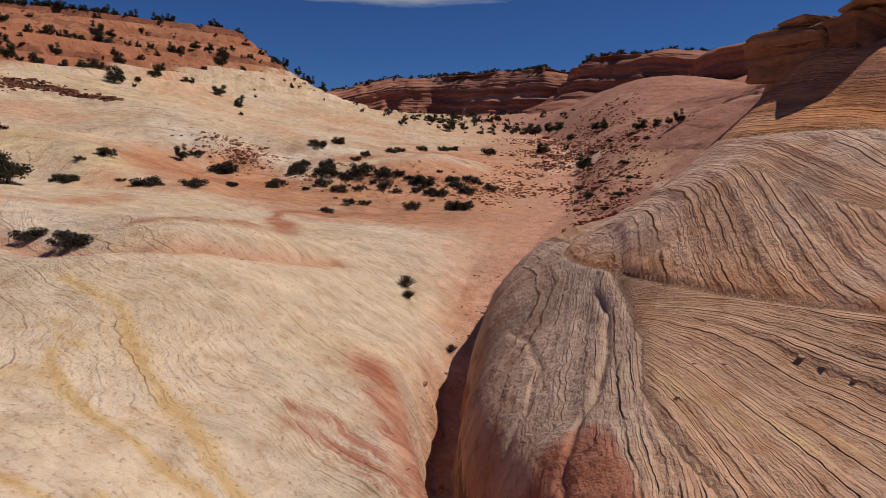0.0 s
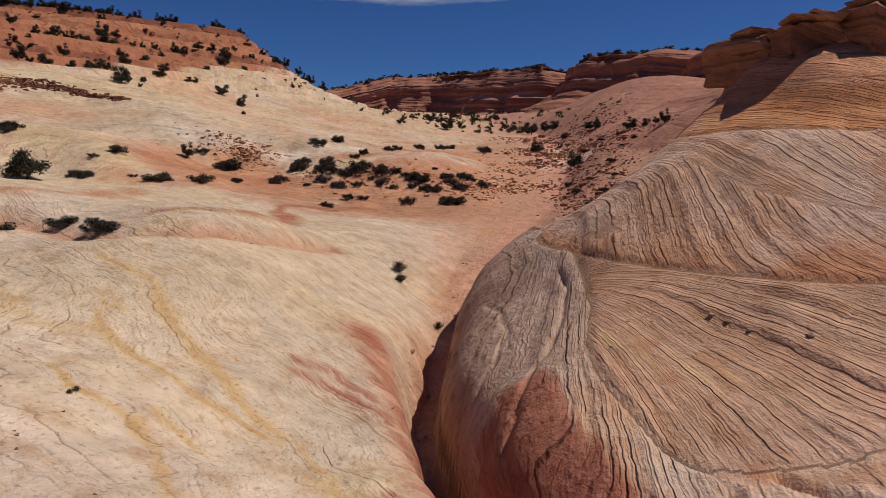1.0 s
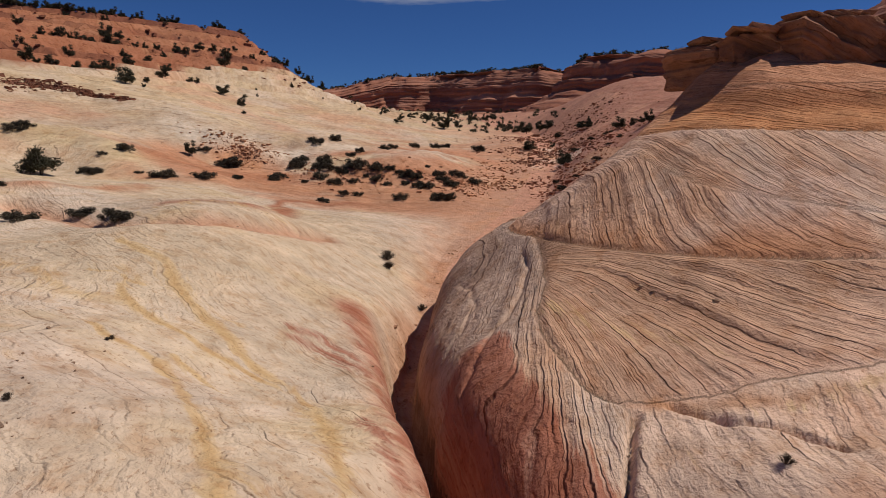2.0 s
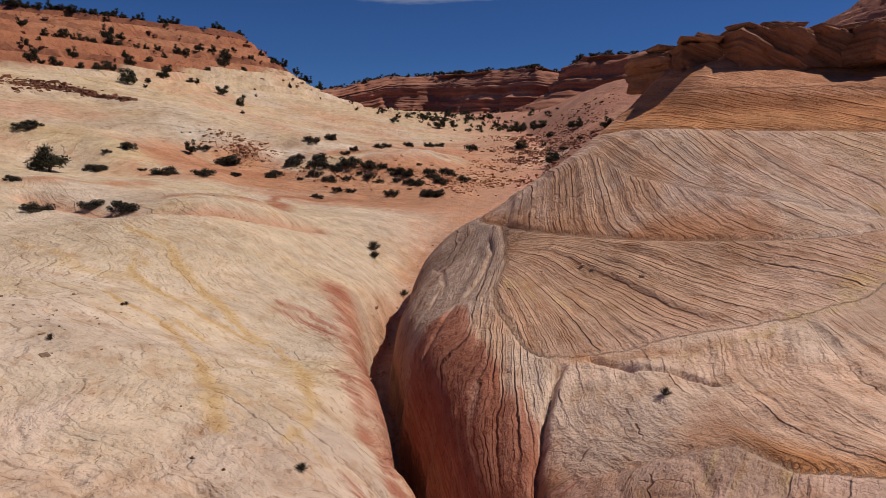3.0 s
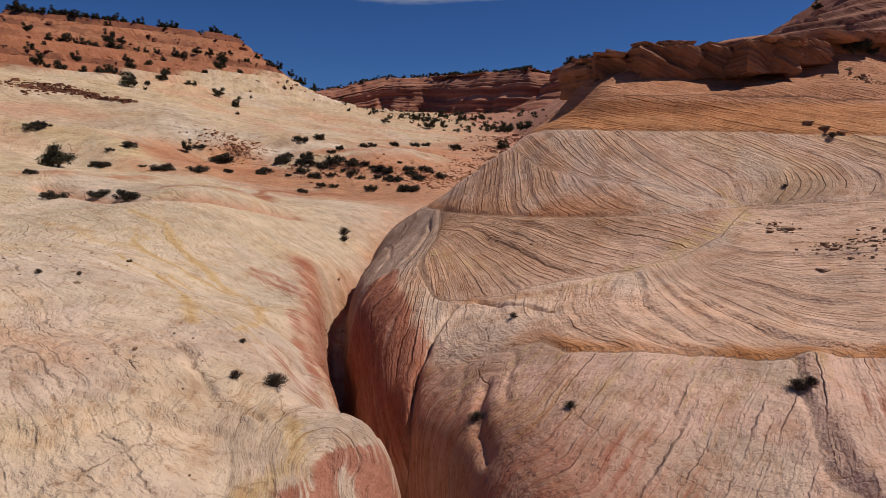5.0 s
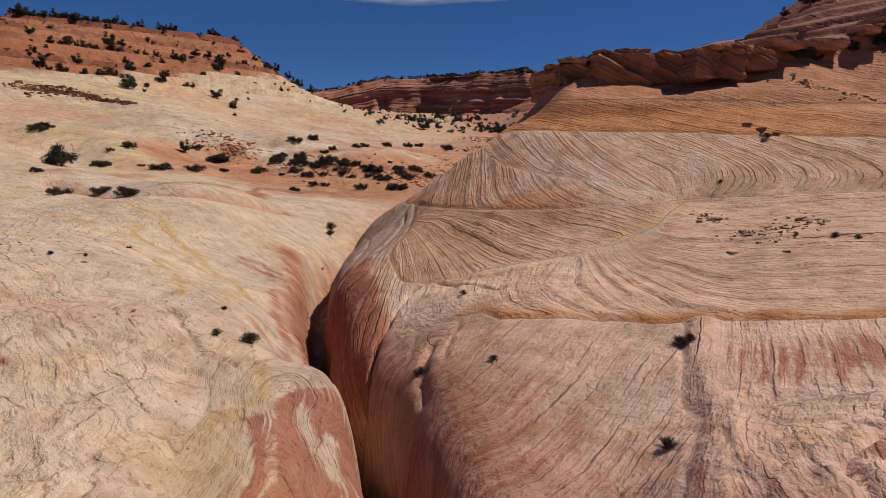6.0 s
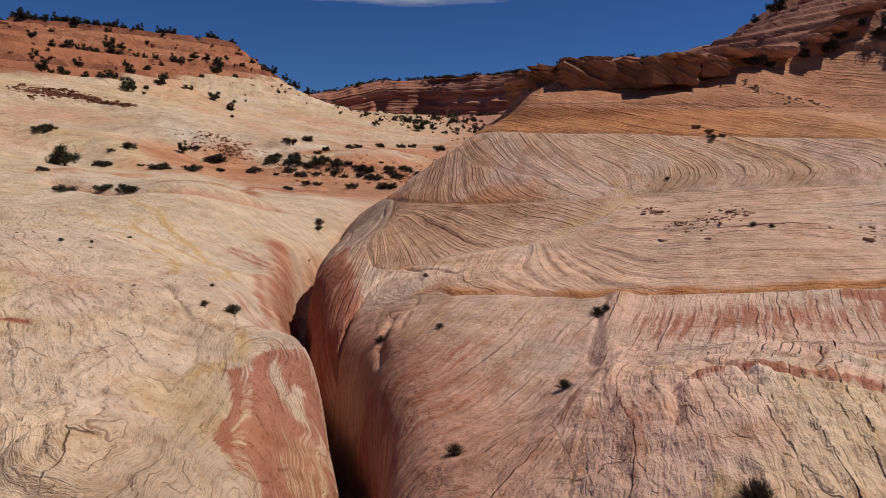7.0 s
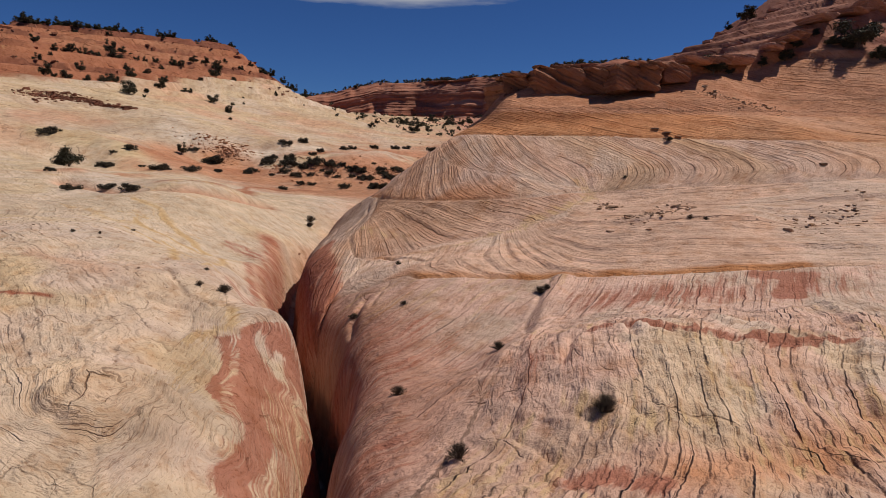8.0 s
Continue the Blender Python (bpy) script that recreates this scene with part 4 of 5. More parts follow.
def mesa(name, line, tops, drops, label, seed, back=70):
    """A flat-topped cliff: a rim line in plan with heights, and a ledged face that falls away on its right-hand side."""
    line, tops = np.array(line, float), np.array(tops, float)
    run = np.r_[0, np.cumsum(np.hypot(*np.diff(line, axis=0).T))]
    s = np.arange(0, run[-1], 0.9)
    px, py = np.interp(s, run, line[:, 0]), np.interp(s, run, line[:, 1])
    for k in range(12):
        px[1:-1], py[1:-1] = (px[:-2] + px[2:]) / 2, (py[:-2] + py[2:]) / 2
    top = np.interp(s, run, tops) + 0.8 * noise2(s * 0.05, s * 0, seed)
    tx, ty = np.gradient(px), np.gradient(py)
    length = np.hypot(tx, ty)
    nx, ny = ty / length, -tx / length
    kernel = np.ones(15) / 15
    nx = np.convolve(np.pad(nx, 7, "edge"), kernel, "valid")
    ny = np.convolve(np.pad(ny, 7, "edge"), kernel, "valid")
    f = np.linspace(0, 1, 130)
    fs, outs = np.array([d[0] for d in drops]), np.array([d[1] for d in drops])
    deep = np.interp(f, np.linspace(0, 1, len(drops)), fs)
    out = np.interp(f, np.linspace(0, 1, len(drops)), outs)
    S, DEEP = np.meshgrid(s, deep)
    OUT = np.meshgrid(s, out)[1]
    face = smooth(0.2, 1.5, DEEP)
    bays = 5.5 * noise2(S * 0.035, DEEP * 0.02, seed + 1) + 2.2 * noise2(S * 0.11, DEEP * 0.05, seed + 2) + 0.9 * noise2(S * 0.33, DEEP * 0.2, seed + 3)
    beds_out = 0.8 * noise2(DEEP * 0.6, S * 0.02, seed + 4) + 0.5 * noise2(DEEP * 1.6, S * 0.05, seed + 5) + 0.35 * noise2(DEEP * 2.4, S * 0.3, seed + 11)
    OUT = OUT + face * (bays + beds_out)
    Z = top - DEEP + (1 - face) * 0.5 * noise2(S * 0.2, OUT * 0.2, seed + 6) + 0.25 * face * noise2(S * 0.25, OUT * 0.3, seed + 7)
    co = np.stack([px + nx * OUT, py + ny * OUT, Z], -1)
    me = sheet(name, co)
    n = fractal(S * 0.05, DEEP * 0.3, 3, seed + 8)
    col = np.zeros(Z.shape + (3,)) + np.array((0.38, 0.155, 0.095))
    col = blend(col, (0.49, 0.235, 0.155), smooth(-0.1, 0.5, noise2(DEEP * 0.45, S * 0.01, seed + 9) + 0.4 * n))
    col = blend(col, (0.22, 0.088, 0.06), 0.8 * smooth(0.05, 0.45, noise2(DEEP * 0.9, S * 0.02, seed + 10) + 0.3 * n))
    col = blend(col, (0.47, 0.30, 0.20), smooth(fs[-1] * 0.75, fs[-1] * 0.9, DEEP))
    dressed(me, Z * 0.8 + 0.3 * n, np.full(Z.shape, 0.8), col, ROCK)
    return tagged(new(name, me), label, "cliff", kind="structure"), co[20], top


FACE_FAR = [(-0.6, -70), (0, -30), (0.0, -8), (1.5, -3), (5, 2), (6.5, 4), (9, 4.6), (13.5, 5.4), (15, 8), (18, 9), (21, 11), (24, 20), (30, 36), (48, 60)]
FACE_NEAR = [(-0.6, -60), (0, -20), (0.3, -6), (2, -2), (3.5, 1), (8, 2), (9.5, 4), (13, 6), (17, 12), (20, 18), (24, 26), (30, 38), (50, 60)]
cliff_far, rim_far, _ = mesa(
    "cliff_far", [(-190, 360), (-110, 352), (-55, 344), (-30, 348), (-4, 342), (8, 318), (20, 306), (34, 296), (45, 282), (62, 300), (120, 310)],
    (36, 38, 43, 49.5, 50, 48.5, 48.8, 48, 47.5, 47, 47), FACE_FAR, "red ledged sandstone cliff under a wooded rim", 200)
cliff_near, rim_near, _ = mesa(
    "cliff_near", [(70, 330), (56, 270), (50, 238), (58, 219), (68, 205), (78, 190), (92, 178), (120, 170), (180, 160)],
    (46, 46, 44.3, 43.7, 42.8, 39.5, 38, 38, 38), FACE_NEAR, "banded red cliff with a shaded alcove and scrub on top", 230)
cliff_east, rim_east, _ = mesa(
    "cliff_east", [(72, 190), (58, 150), (56, 134), (62, 124), (80, 118), (120, 112)],
    (30, 30.5, 31, 32, 34, 36), [(-0.6, -40), (0, -15), (0.2, -4), (0.6, 0), (6, 1), (8, 2), (11, 10), (16, 24), (34, 44)], "dark red cliff crowned by junipers", 260)


# ---- plants ----
def leaf_material(name, dark, light):
    n = Nodes(name)
    spot = n.noise(n.local(), 6.0, 3.0)
    rand = n.add("ShaderNodeObjectInfo").outputs["Random"]
    isle = n.add("ShaderNodeNewGeometry").outputs["Random Per Island"]
    colour = n.mix(n.maths("ADD", n.maths("MULTIPLY", spot, 0.6), n.maths("MULTIPLY", isle, 0.5), True), dark, light)
    colour = n.mix(n.maths("MULTIPLY", rand, 0.35), colour, (0.07, 0.053, 0.033, 1))
    return n.finish(colour, 0.85)


def bark_material(name, dark, light):
    n = Nodes(name)
    p = n.scaled(n.local(), (9, 9, 1.5))
    g = n.noise(p, 3.0, 4.0)
    return n.finish(n.mix(g, dark, light), 0.95, g, 0.01)


JUNIPER_GREEN = leaf_material("juniper_green", (0.018, 0.018, 0.010, 1), (0.060, 0.056, 0.030, 1))
SHRUB_GREEN = leaf_material("shrub_green", (0.020, 0.016, 0.011, 1), (0.060, 0.048, 0.030, 1))
DRY_TWIG = leaf_material("dry_twig", (0.045, 0.031, 0.021, 1), (0.11, 0.08, 0.055, 1))
BARK = bark_material("bark", (0.06, 0.045, 0.035, 1), (0.16, 0.12, 0.09, 1))


def child(name, verts, faces, material, parent, label=""):
    me = bpy.data.meshes.new(name)
    me.from_pydata(verts, [], faces)
    me.materials.append(material)
    ob = new(name, me)
    ob.parent = parent
    if label:
        tagged(ob, label)
    return ob


class Twigs:
    """Collects tapered three-sided limbs."""

    def __init__(self):
        self.verts, self.faces = [], []

    def limb(self, a, b, ra, rb, bend=0.0, steps=3):
        a, b = Vector(a), Vector(b)
        axis_ = (b - a).normalized()
        side = axis_.orthogonal().normalized()
        other = axis_.cross(side)
        sag = Vector((random.uniform(-1, 1), random.uniform(-1, 1), random.uniform(-0.3, 1))) * bend
        start = len(self.verts)
        for k in range(steps + 1):
            f = k / steps
            c, r = a.lerp(b, f) + sag * f * (1 - f) * 4, ra + (rb - ra) * f
            for q in range(3):
                w = q * 2.0944
                self.verts.append(tuple(c + (side * math.cos(w) + other * math.sin(w)) * r))
        for k in range(steps):
            for q in range(3):
                i, j = start + 3 * k + q, start + 3 * k + (q + 1) % 3
                self.faces.append((i, j, j + 3, i + 3))
        return b


def sprays(centres, radii, count, size, flat=0.75, core=0.6):
    """Many small leaf sprays (folded quads) in and on clumps."""
    rng = np.random
    which = rng.choice(len(centres), count, p=np.array(radii) ** 2 / np.sum(np.array(radii) ** 2))
    d = rng.normal(size=(count, 3))
    d /= np.linalg.norm(d, axis=1)[:, None]
    reach = np.array(radii)[which] * rng.uniform(0.45, 1.08, count) ** 0.6
    c = np.array(centres)[which] + d * reach[:, None] * np.array((1, 1, flat))
    a = rng.normal(size=(count, 3)) + 1.1 * d
    a /= np.linalg.norm(a, axis=1)[:, None]
    b = np.cross(a, rng.normal(size=(count, 3)))
    b /= np.linalg.norm(b, axis=1)[:, None]
    l, w = size * rng.uniform(0.6, 1.5, (count, 1)), size * rng.uniform(0.25, 0.6, (count, 1))
    v = np.stack([c - b * w, c + a * l * 0.6 - 0.2 * b * w, c + b * w, c + a * l * 1.2 + b * w * 0.3], 1).reshape(-1, 3)
    i = np.arange(count) * 4
    verts, faces = v.tolist(), np.stack([i, i + 1, i + 3, i + 2], 1).tolist()
    if core:
        # dense twiggy heart of each clump
        for (cx, cy, cz), r in zip(centres, radii):
            k = len(verts)
            for a, b in ((0, 1), (0.9, 0.45), (0.9, -0.45), (0, -1)):
                for q in range(1 if a == 0 else 6):
                    w, j = q * 1.0472 + 0.5 * (b < 0), core * r * rng.uniform(0.75, 1.15)
                    verts.append((cx + a * j * math.cos(w), cy + a * j * math.sin(w), cz + b * j * flat))
            for q in range(6):
                s, t = k + 1 + q, k + 1 + (q + 1) % 6
                faces += [(k, s, t), (s, s + 6, t + 6, t), (k + 13, t + 6, s + 6)]
    return verts, faces


def juniper(seed, tall, wide, count, label):
    """A juniper about one metre wide, to be scaled: short forked trunk, limbs, crown of clumps."""
    random.seed(seed), np.random.seed(seed)
    root = tagged(new("juniper_tree"), label, "tree", "junipers")
    t = Twigs()
    centres, radii = [], []
    fork = t.limb((0, 0, -0.08), (random.uniform(-0.05, 0.05), random.uniform(-0.05, 0.05), 0.22 * tall), 0.055, 0.04, 0.03)
    limbs = Twigs()
    for k in range(9):
        w, up = k * 2.4 + random.uniform(-0.4, 0.4), random.uniform(0.25, 0.95)
        reach = wide * 0.5 * (1.0 - 0.75 * max(0, up - 0.45)) * random.uniform(0.55, 0.95)
        tip = limbs.limb(fork * random.uniform(0.5, 1), (math.cos(w) * reach, math.sin(w) * reach, tall * up), 0.028, 0.008, 0.06)
        centres.append(tuple(tip))
        radii.append(random.uniform(0.13, 0.24) * (0.7 + 0.3 * wide))
        for m in range(2):
            q = tip.lerp(fork, random.uniform(0.2, 0.6)) + Vector((random.uniform(-1, 1), random.uniform(-1, 1), random.uniform(-0.6, 0.8))) * 0.14
            centres.append(tuple(q))
            radii.append(random.uniform(0.09, 0.18))
    child("trunk", t.verts, t.faces, BARK, root, "grey shredding bark")
    child("branchwork", limbs.verts, limbs.faces, BARK, root)
    child("crown", *sprays(centres, radii, count, 0.05), JUNIPER_GREEN, root, "dark green scale foliage")
    return root


def shrub(seed, count, label, tall=0.6):
    """A rounded desert shrub one metre wide."""
    random.seed(seed), np.random.seed(seed)
    root = tagged(new("desert_shrub"), label, "shrub", "shrubs on the flat")
    t = Twigs()
    centres, radii = [], []
    for k in range(13):
        w, r = k * 2.4 + random.uniform(-0.3, 0.3), 0.42 * math.sqrt((k + 0.5) / 13) * random.uniform(0.75, 1.15)
        tip = t.limb((0.3 * r * math.cos(w), 0.3 * r * math.sin(w), -0.05), (r * math.cos(w), r * math.sin(w), tall * random.uniform(0.3, 0.75) * (1.1 - r)), 0.015, 0.004, 0.04)
        centres.append(tuple(tip))
        radii.append(random.uniform(0.09, 0.19))
    child("woody_base", t.verts, t.faces, BARK, root)
    child("foliage", *sprays(centres, radii, count, 0.04), SHRUB_GREEN, root, "dull dark green leaves")
    return root


def twig_shrub(seed, stems, label):
    """A leafless twiggy bush one metre wide: stems from one root, forking twice."""
    random.seed(seed), np.random.seed(seed)
    root = tagged(new("twig_shrub"), label, "shrub", "dry twiggy bushes")
    s, f = Twigs(), Twigs()
    for k in range(stems):
        w, lean = k * 2.4, random.uniform(0.1, 1.25)
        way = Vector((math.cos(w) * math.sin(lean), math.sin(w) * math.sin(lean), math.cos(lean) * 1.05))
        a = s.limb((0, 0, -0.04), way * random.uniform(0.2, 0.3), 0.012, 0.008, 0.02, 2)
        for m in range(4):
            jog = Vector((random.uniform(-1, 1), random.uniform(-1, 1), random.uniform(-0.3, 0.8))) * 0.16
            b = f.limb(a, a + way * random.uniform(0.12, 0.22) + jog, 0.008, 0.005, 0.02, 2)
            for q in range(3):
                jog = Vector((random.uniform(-1, 1), random.uniform(-1, 1), random.uniform(-0.2, 0.9))) * 0.09
                f.limb(b, b + way * 0.06 + jog, 0.005, 0.002, 0.01, 1)
    child("woody_base", s.verts, s.faces, BARK, root)
    child("twig_crown", f.verts, f.faces, DRY_TWIG, root, "dry grey-brown twigs")
    return root


def planted(ob, x, y, wide, squash=1.0, sink=0.02, z=None):
    turn = random.uniform(0, 360)
    m = pose(x, y, (ground_at(x, y) if z is None else z) - sink * wide, random.uniform(-5, 5), random.uniform(-5, 5), turn)
    return copy_thing(ob, m @ Matrix.Diagonal((wide, wide, wide * squash, 1)))



def far_woods(name, places, label, per=150):
    """Distant junipers that nobody could count, joined into one."""
    np.random.seed(77), random.seed(77)
    centres, radii = [], []
    for x, y, z, wide in places:
        for k in range(6):
            centres.append((x + random.uniform(-0.3, 0.3) * wide, y + random.uniform(-0.3, 0.3) * wide, z + wide * random.uniform(0.15, 0.6)))
            radii.append(wide * random.uniform(0.16, 0.3))
    v, f = sprays(centres, radii, per * len(places), 0.16)
    me = bpy.data.meshes.new(name)
    me.from_pydata(v, [], f)
    me.materials.append(JUNIPER_GREEN)
    return tagged(new(name, me), label, "trees", kind="stuff")

# Where plants stand: x, y, width.
TWIGGY = [
    (1.5, -1.4, 0.64), (0.8, -1.8, 0.34), (0.4, -0.1, 0.23), (7.2, 3.9, 0.32), (7.8, -1.6, 0.31), (5.9, -0.5, 0.51),
    (12.5, -1.7, 0.53), (8.1, -8.7, 0.45), (10.7, -5.9, 0.49), (12, -11.9, 0.54), (12, -12, 0.45), (9.4, -12.6, 0.5),
    (12.7, -1.8, 0.36), (19.8, 3.9, 0.32), (20.3, 3.5, 0.32), (19.1, 11.3, 0.33), (22.2, 13.5, 0.5), (-1.7, 27.6, 0.58),
    (-1.5, 26.4, 0.46), (0.4, 23.8, 0.35), (-6.2, 2.8, 0.24), (-6.1, 7.6, 0.19), (-6.1, 7.4, 0.16), (-5.3, 3.2, 0.21),
]
LOW_SHRUBS = [
    (-15.2, 22.2, 1.15), (-13, 20.9, 1.45), (-16.6, 20, 1.5), (-27.5, 43.9, 1.69), (-26.8, 43.7, 1.2), (-25.4, 63.2, 1.91),
    (-21.6, 60.6, 2.77), (-21.6, 44.7, 2.22), (-19.6, 47.7, 2.29), (-27.1, 49.2, 1.81), (-21.3, 25.2, 0.83), (-28.1, 47.2, 0.89),
    (-23.7, 44.7, 0.71), (-18.1, 52.2, 0.9), (-36.2, 49.5, 1.67), (-36.5, 48.7, 1.79),
]
FLAT_SHRUBS = [
    (-14.2, 69.2, 2.06), (-12.7, 74.6, 1.81), (-6.4, 74.2, 1.79), (-5.6, 77.7, 1.3), (-3, 87.4, 1.55), (-0.1, 97.3, 2.01),
    (1.8, 104.6, 1.91), (7.3, 97.8, 2.25), (-14.5, 63.5, 1.93), (-11.7, 61.9, 1.87), (-14.6, 60.7, 1.86), (-11.4, 60.2, 2.75),
    (-9.2, 64.9, 1.13), (-8.4, 66.6, 1.15), (-8.1, 60.9, 2.6), (-5.9, 60, 2.1), (-4.3, 60, 1.35), (-3.3, 59.1, 1.18),
    (-2.4, 58.4, 2.04), (-1.4, 57.9, 1.74), (-0.3, 55.7, 1.68), (-1.2, 56.2, 1.27), (-0.4, 62.8, 0.68), (-15.5, 56.8, 1.78),
]
FLAT_SHRUBS_MORE = [
    (-15.6, 55.8, 1.32), (-12.6, 55.9, 0.72), (-11.6, 57.8, 1.78), (-9.6, 56.2, 1.73), (-9.4, 59.6, 1.2), (-7.8, 56.9, 1.3),
    (-6.7, 58.4, 0.74), (-5.5, 57.4, 1.45), (-4.3, 56.1, 0.99), (-2.5, 56.6, 1), (0.8, 60.1, 1.49), (2.8, 62.1, 2.14),
    (2.1, 57.2, 2), (1.2, 58.2, 1.45), (4.6, 60.9, 1.65), (1.1, 51.4, 1.98), (2.1, 51.5, 1.32), (-2.5, 51, 1.58),
    (-6.7, 51.7, 1.02), (-8, 51.7, 1.02), (-9.3, 47.9, 1.28), (-18, 51.9, 0.84), (-21.7, 60.8, 2.39),
]
JUNIPERS = [
    (-29.6, 41.5, 2.4), (-25.8, 60.0, 1.2), (-34.4, 104, 1.48), (-31.8, 97, 0.69),
    (-46, 99.4, 2.02), (-45.8, 87, 2.38), (-46.2, 94.1, 0.91), (-42.7, 105.4, 0.99), (-43.5, 104.7, 1.1), (-39.1, 108.3, 2.23),
    (-45, 126.8, 2.61), (-47, 122.6, 1.15), (-51.4, 89.2, 1.6), (-52.8, 96.4, 1.17), (-53.4, 95.2, 1.59), (-49.6, 109.6, 1.52),
    (-33, 135, 1.08),
]
JUNIPERS_UP = [
    (-53.3, 103.1, 2.82), (-55.4, 105.8, 2.03), (-54.3, 112.1, 2.12), (-57.3, 122.7, 1.98), (-55, 127.2, 3.04), (-52.5, 125.4, 2.31),
    (-52, 131.6, 3.1), (-50.6, 135.3, 2.67), (-47.1, 134, 2.76), (-60.7, 121, 1.98), (-59.6, 122.8, 1.66), (-47, 139.3, 1.79),
    (-43.6, 140.7, 2.15), (-43.2, 148.3, 2.26), (-40.7, 149.4, 3.39), (-40.4, 154.3, 1.94), (-58, 93.7, 2.41), (-57.1, 87.9, 2.54),
    (-57.4, 84.7, 1.59), (-58, 83.3, 2.71), (-56, 92.1, 1.83), (-73.6, 105.7, 2.51), (-72.6, 110.1, 2.25), (-71.5, 113.7, 3.28),
    (-68, 114.7, 3.25),
]
JUNIPERS_HIGH = [
    (-66.5, 115.3, 2.27), (-66.3, 120.8, 3.7), (-63.4, 116.8, 3.88), (-64, 121.1, 2.67), (-70, 114.6, 1.64), (-66.3, 98.6, 1.16),
    (-64.7, 97.5, 1.42), (-54.9, 120.4, 1.93), (-50.5, 111.5, 1.49), (-43.4, 87.4, 0.94), (-39.1, 106.8, 1.1), (-36.6, 113, 1.15),
    (-37.2, 122.1, 0.74), (-35.4, 116.8, 0.83),
]
VALLEY_TREES = [
    (-3.4, 175.4, 2.96), (1.3, 147.3, 2.84), (4.6, 253.5, 3.67), (12.6, 234.6, 3.4), (16.4, 218.1, 2.64), (20.1, 232, 2.81),
    (11.4, 258.4, 2.5), (-9.5, 153.5, 1.34), (-11.3, 224.7, 2.17), (21.9, 146.8, 3.22), (25.1, 147.2, 2.02), (25.7, 139.4, 2.6),
    (26.7, 107.7, 1.87), (27.4, 105.5, 1.32), (15.9, 98.2, 1.92), (23.8, 115.4, 1.42), (20.6, 102.9, 1.01), (20.2, 152.8, 1.86),
    (19.5, 165.2, 2.01), (17.8, 171.8, 2.08), (5.1, 156, 1.88), (-0.9, 171.8, 1.66), (17.3, 75.2, 1.68), (18.4, 78.5, 1.17),
    (27.1, 103.9, 1.22), (27.3, 86, 1.85), (27.7, 80.2, 1.35), (25.7, 70.8, 0.86), (25, 65.8, 1.12), (22.1, 67.1, 0.58),
    (18.1, 78.5, 1.47),
]
EAST_SHRUBS = [
    (38, 21.8, 2.73), (34.5, 23.3, 0.88), (33.6, 23.1, 1.07), (27.9, 21.5, 1.57), (38.5, 39.7, 1.63), (35.6, 23.2, 0.7),
    (29.1, 21.8, 0.73), (31.8, 22.7, 0.76), (25.4, 21, 0.78), (36.6, 22.7, 0.79), (39.2, 44.8, 0.97), (37.3, 21.9, 0.69),
    (38.9, 20.8, 1.48),
]
models = {
    "juniper": [juniper(11, 1.0, 1.0, 2200, "dark green round-crowned juniper on bare sandstone"),
                juniper(12, 1.25, 0.9, 2200, "tall dark green juniper rooted in a rock ledge"),
                juniper(13, 0.8, 1.1, 2200, "low spreading dark green juniper on red rock")],
    "shrub": [shrub(21, 2000, "rounded dark olive shrub on red sandy ground"), shrub(22, 2000, "dense dark desert shrub among orange rubble", 0.75), shrub(23, 1500, "low sparse olive-brown shrub on sand", 0.5)],
    "twig": [twig_shrub(31, 80, "leafless grey-brown twiggy bush growing from slickrock"), twig_shrub(32, 60, "small dry twiggy bush in a rock crack")],
}


def spread(rows, kind, squash=1.0, seed=1):
    random.seed(seed)
    for k, (x, y, wide) in enumerate(rows):
        planted(models[kind][k % len(models[kind])], x, y, wide * (1.0 if kind == "twig" else 1.08), squash * random.uniform(0.85, 1.15), 0.12 if kind == "shrub" else 0.03)


spread([(a, b, c * (1.5 if b > 15 else 0.85)) for a, b, c in TWIGGY], "twig", 1.0, 1)
spread(LOW_SHRUBS, "shrub", 0.8, 2)
spread(FLAT_SHRUBS, "shrub", 1.0, 3)
spread(FLAT_SHRUBS_MORE, "shrub", 1.0, 4)
spread(JUNIPERS, "juniper", 1.0, 5)
spread([(a, b, 0.68 * c) for a, b, c in JUNIPERS_UP], "juniper", 1.0, 6)
spread([(a, b, 0.66 * c) for a, b, c in JUNIPERS_HIGH], "juniper", 1.0, 7)
spread(VALLEY_TREES, "juniper", 0.95, 8)
spread(EAST_SHRUBS, "juniper", 0.85, 9)

# junipers along the rims and on the plateau
random.seed(40)
woods = []
for rim, count in ((rim_far, 620), (rim_near, 480), (rim_east, 120)):
    for k in range(count):
        p = rim[int(random.uniform(0.08, 0.95) * (len(rim) - 1))]
        back = random.uniform(-3, 18)
        woods.append((p[0] + random.uniform(-3, 3), p[1] + back, p[2] - 0.5 + 0.05 * back, random.uniform(1.5, 3.6)))
far_woods("far_woods", woods, "dark juniper woods along the mesa rims")
for k in range(110):
    f = random.random()
    x, y = -112 + 60 * f + random.uniform(-3, 3), 110 + 44 * f ** 1.2 + random.uniform(0, 9)
    planted(models["juniper"][k % 3], x, y, random.uniform(1.1, 2.5), random.uniform(0.75, 1.1))
for x, y in ((-36, 154), (-34.5, 155), (-33.4, 156), (-31, 158), (-39, 153)):
    planted(models["juniper"][1], x, y, random.uniform(1.6, 2.4))
random.seed(41)
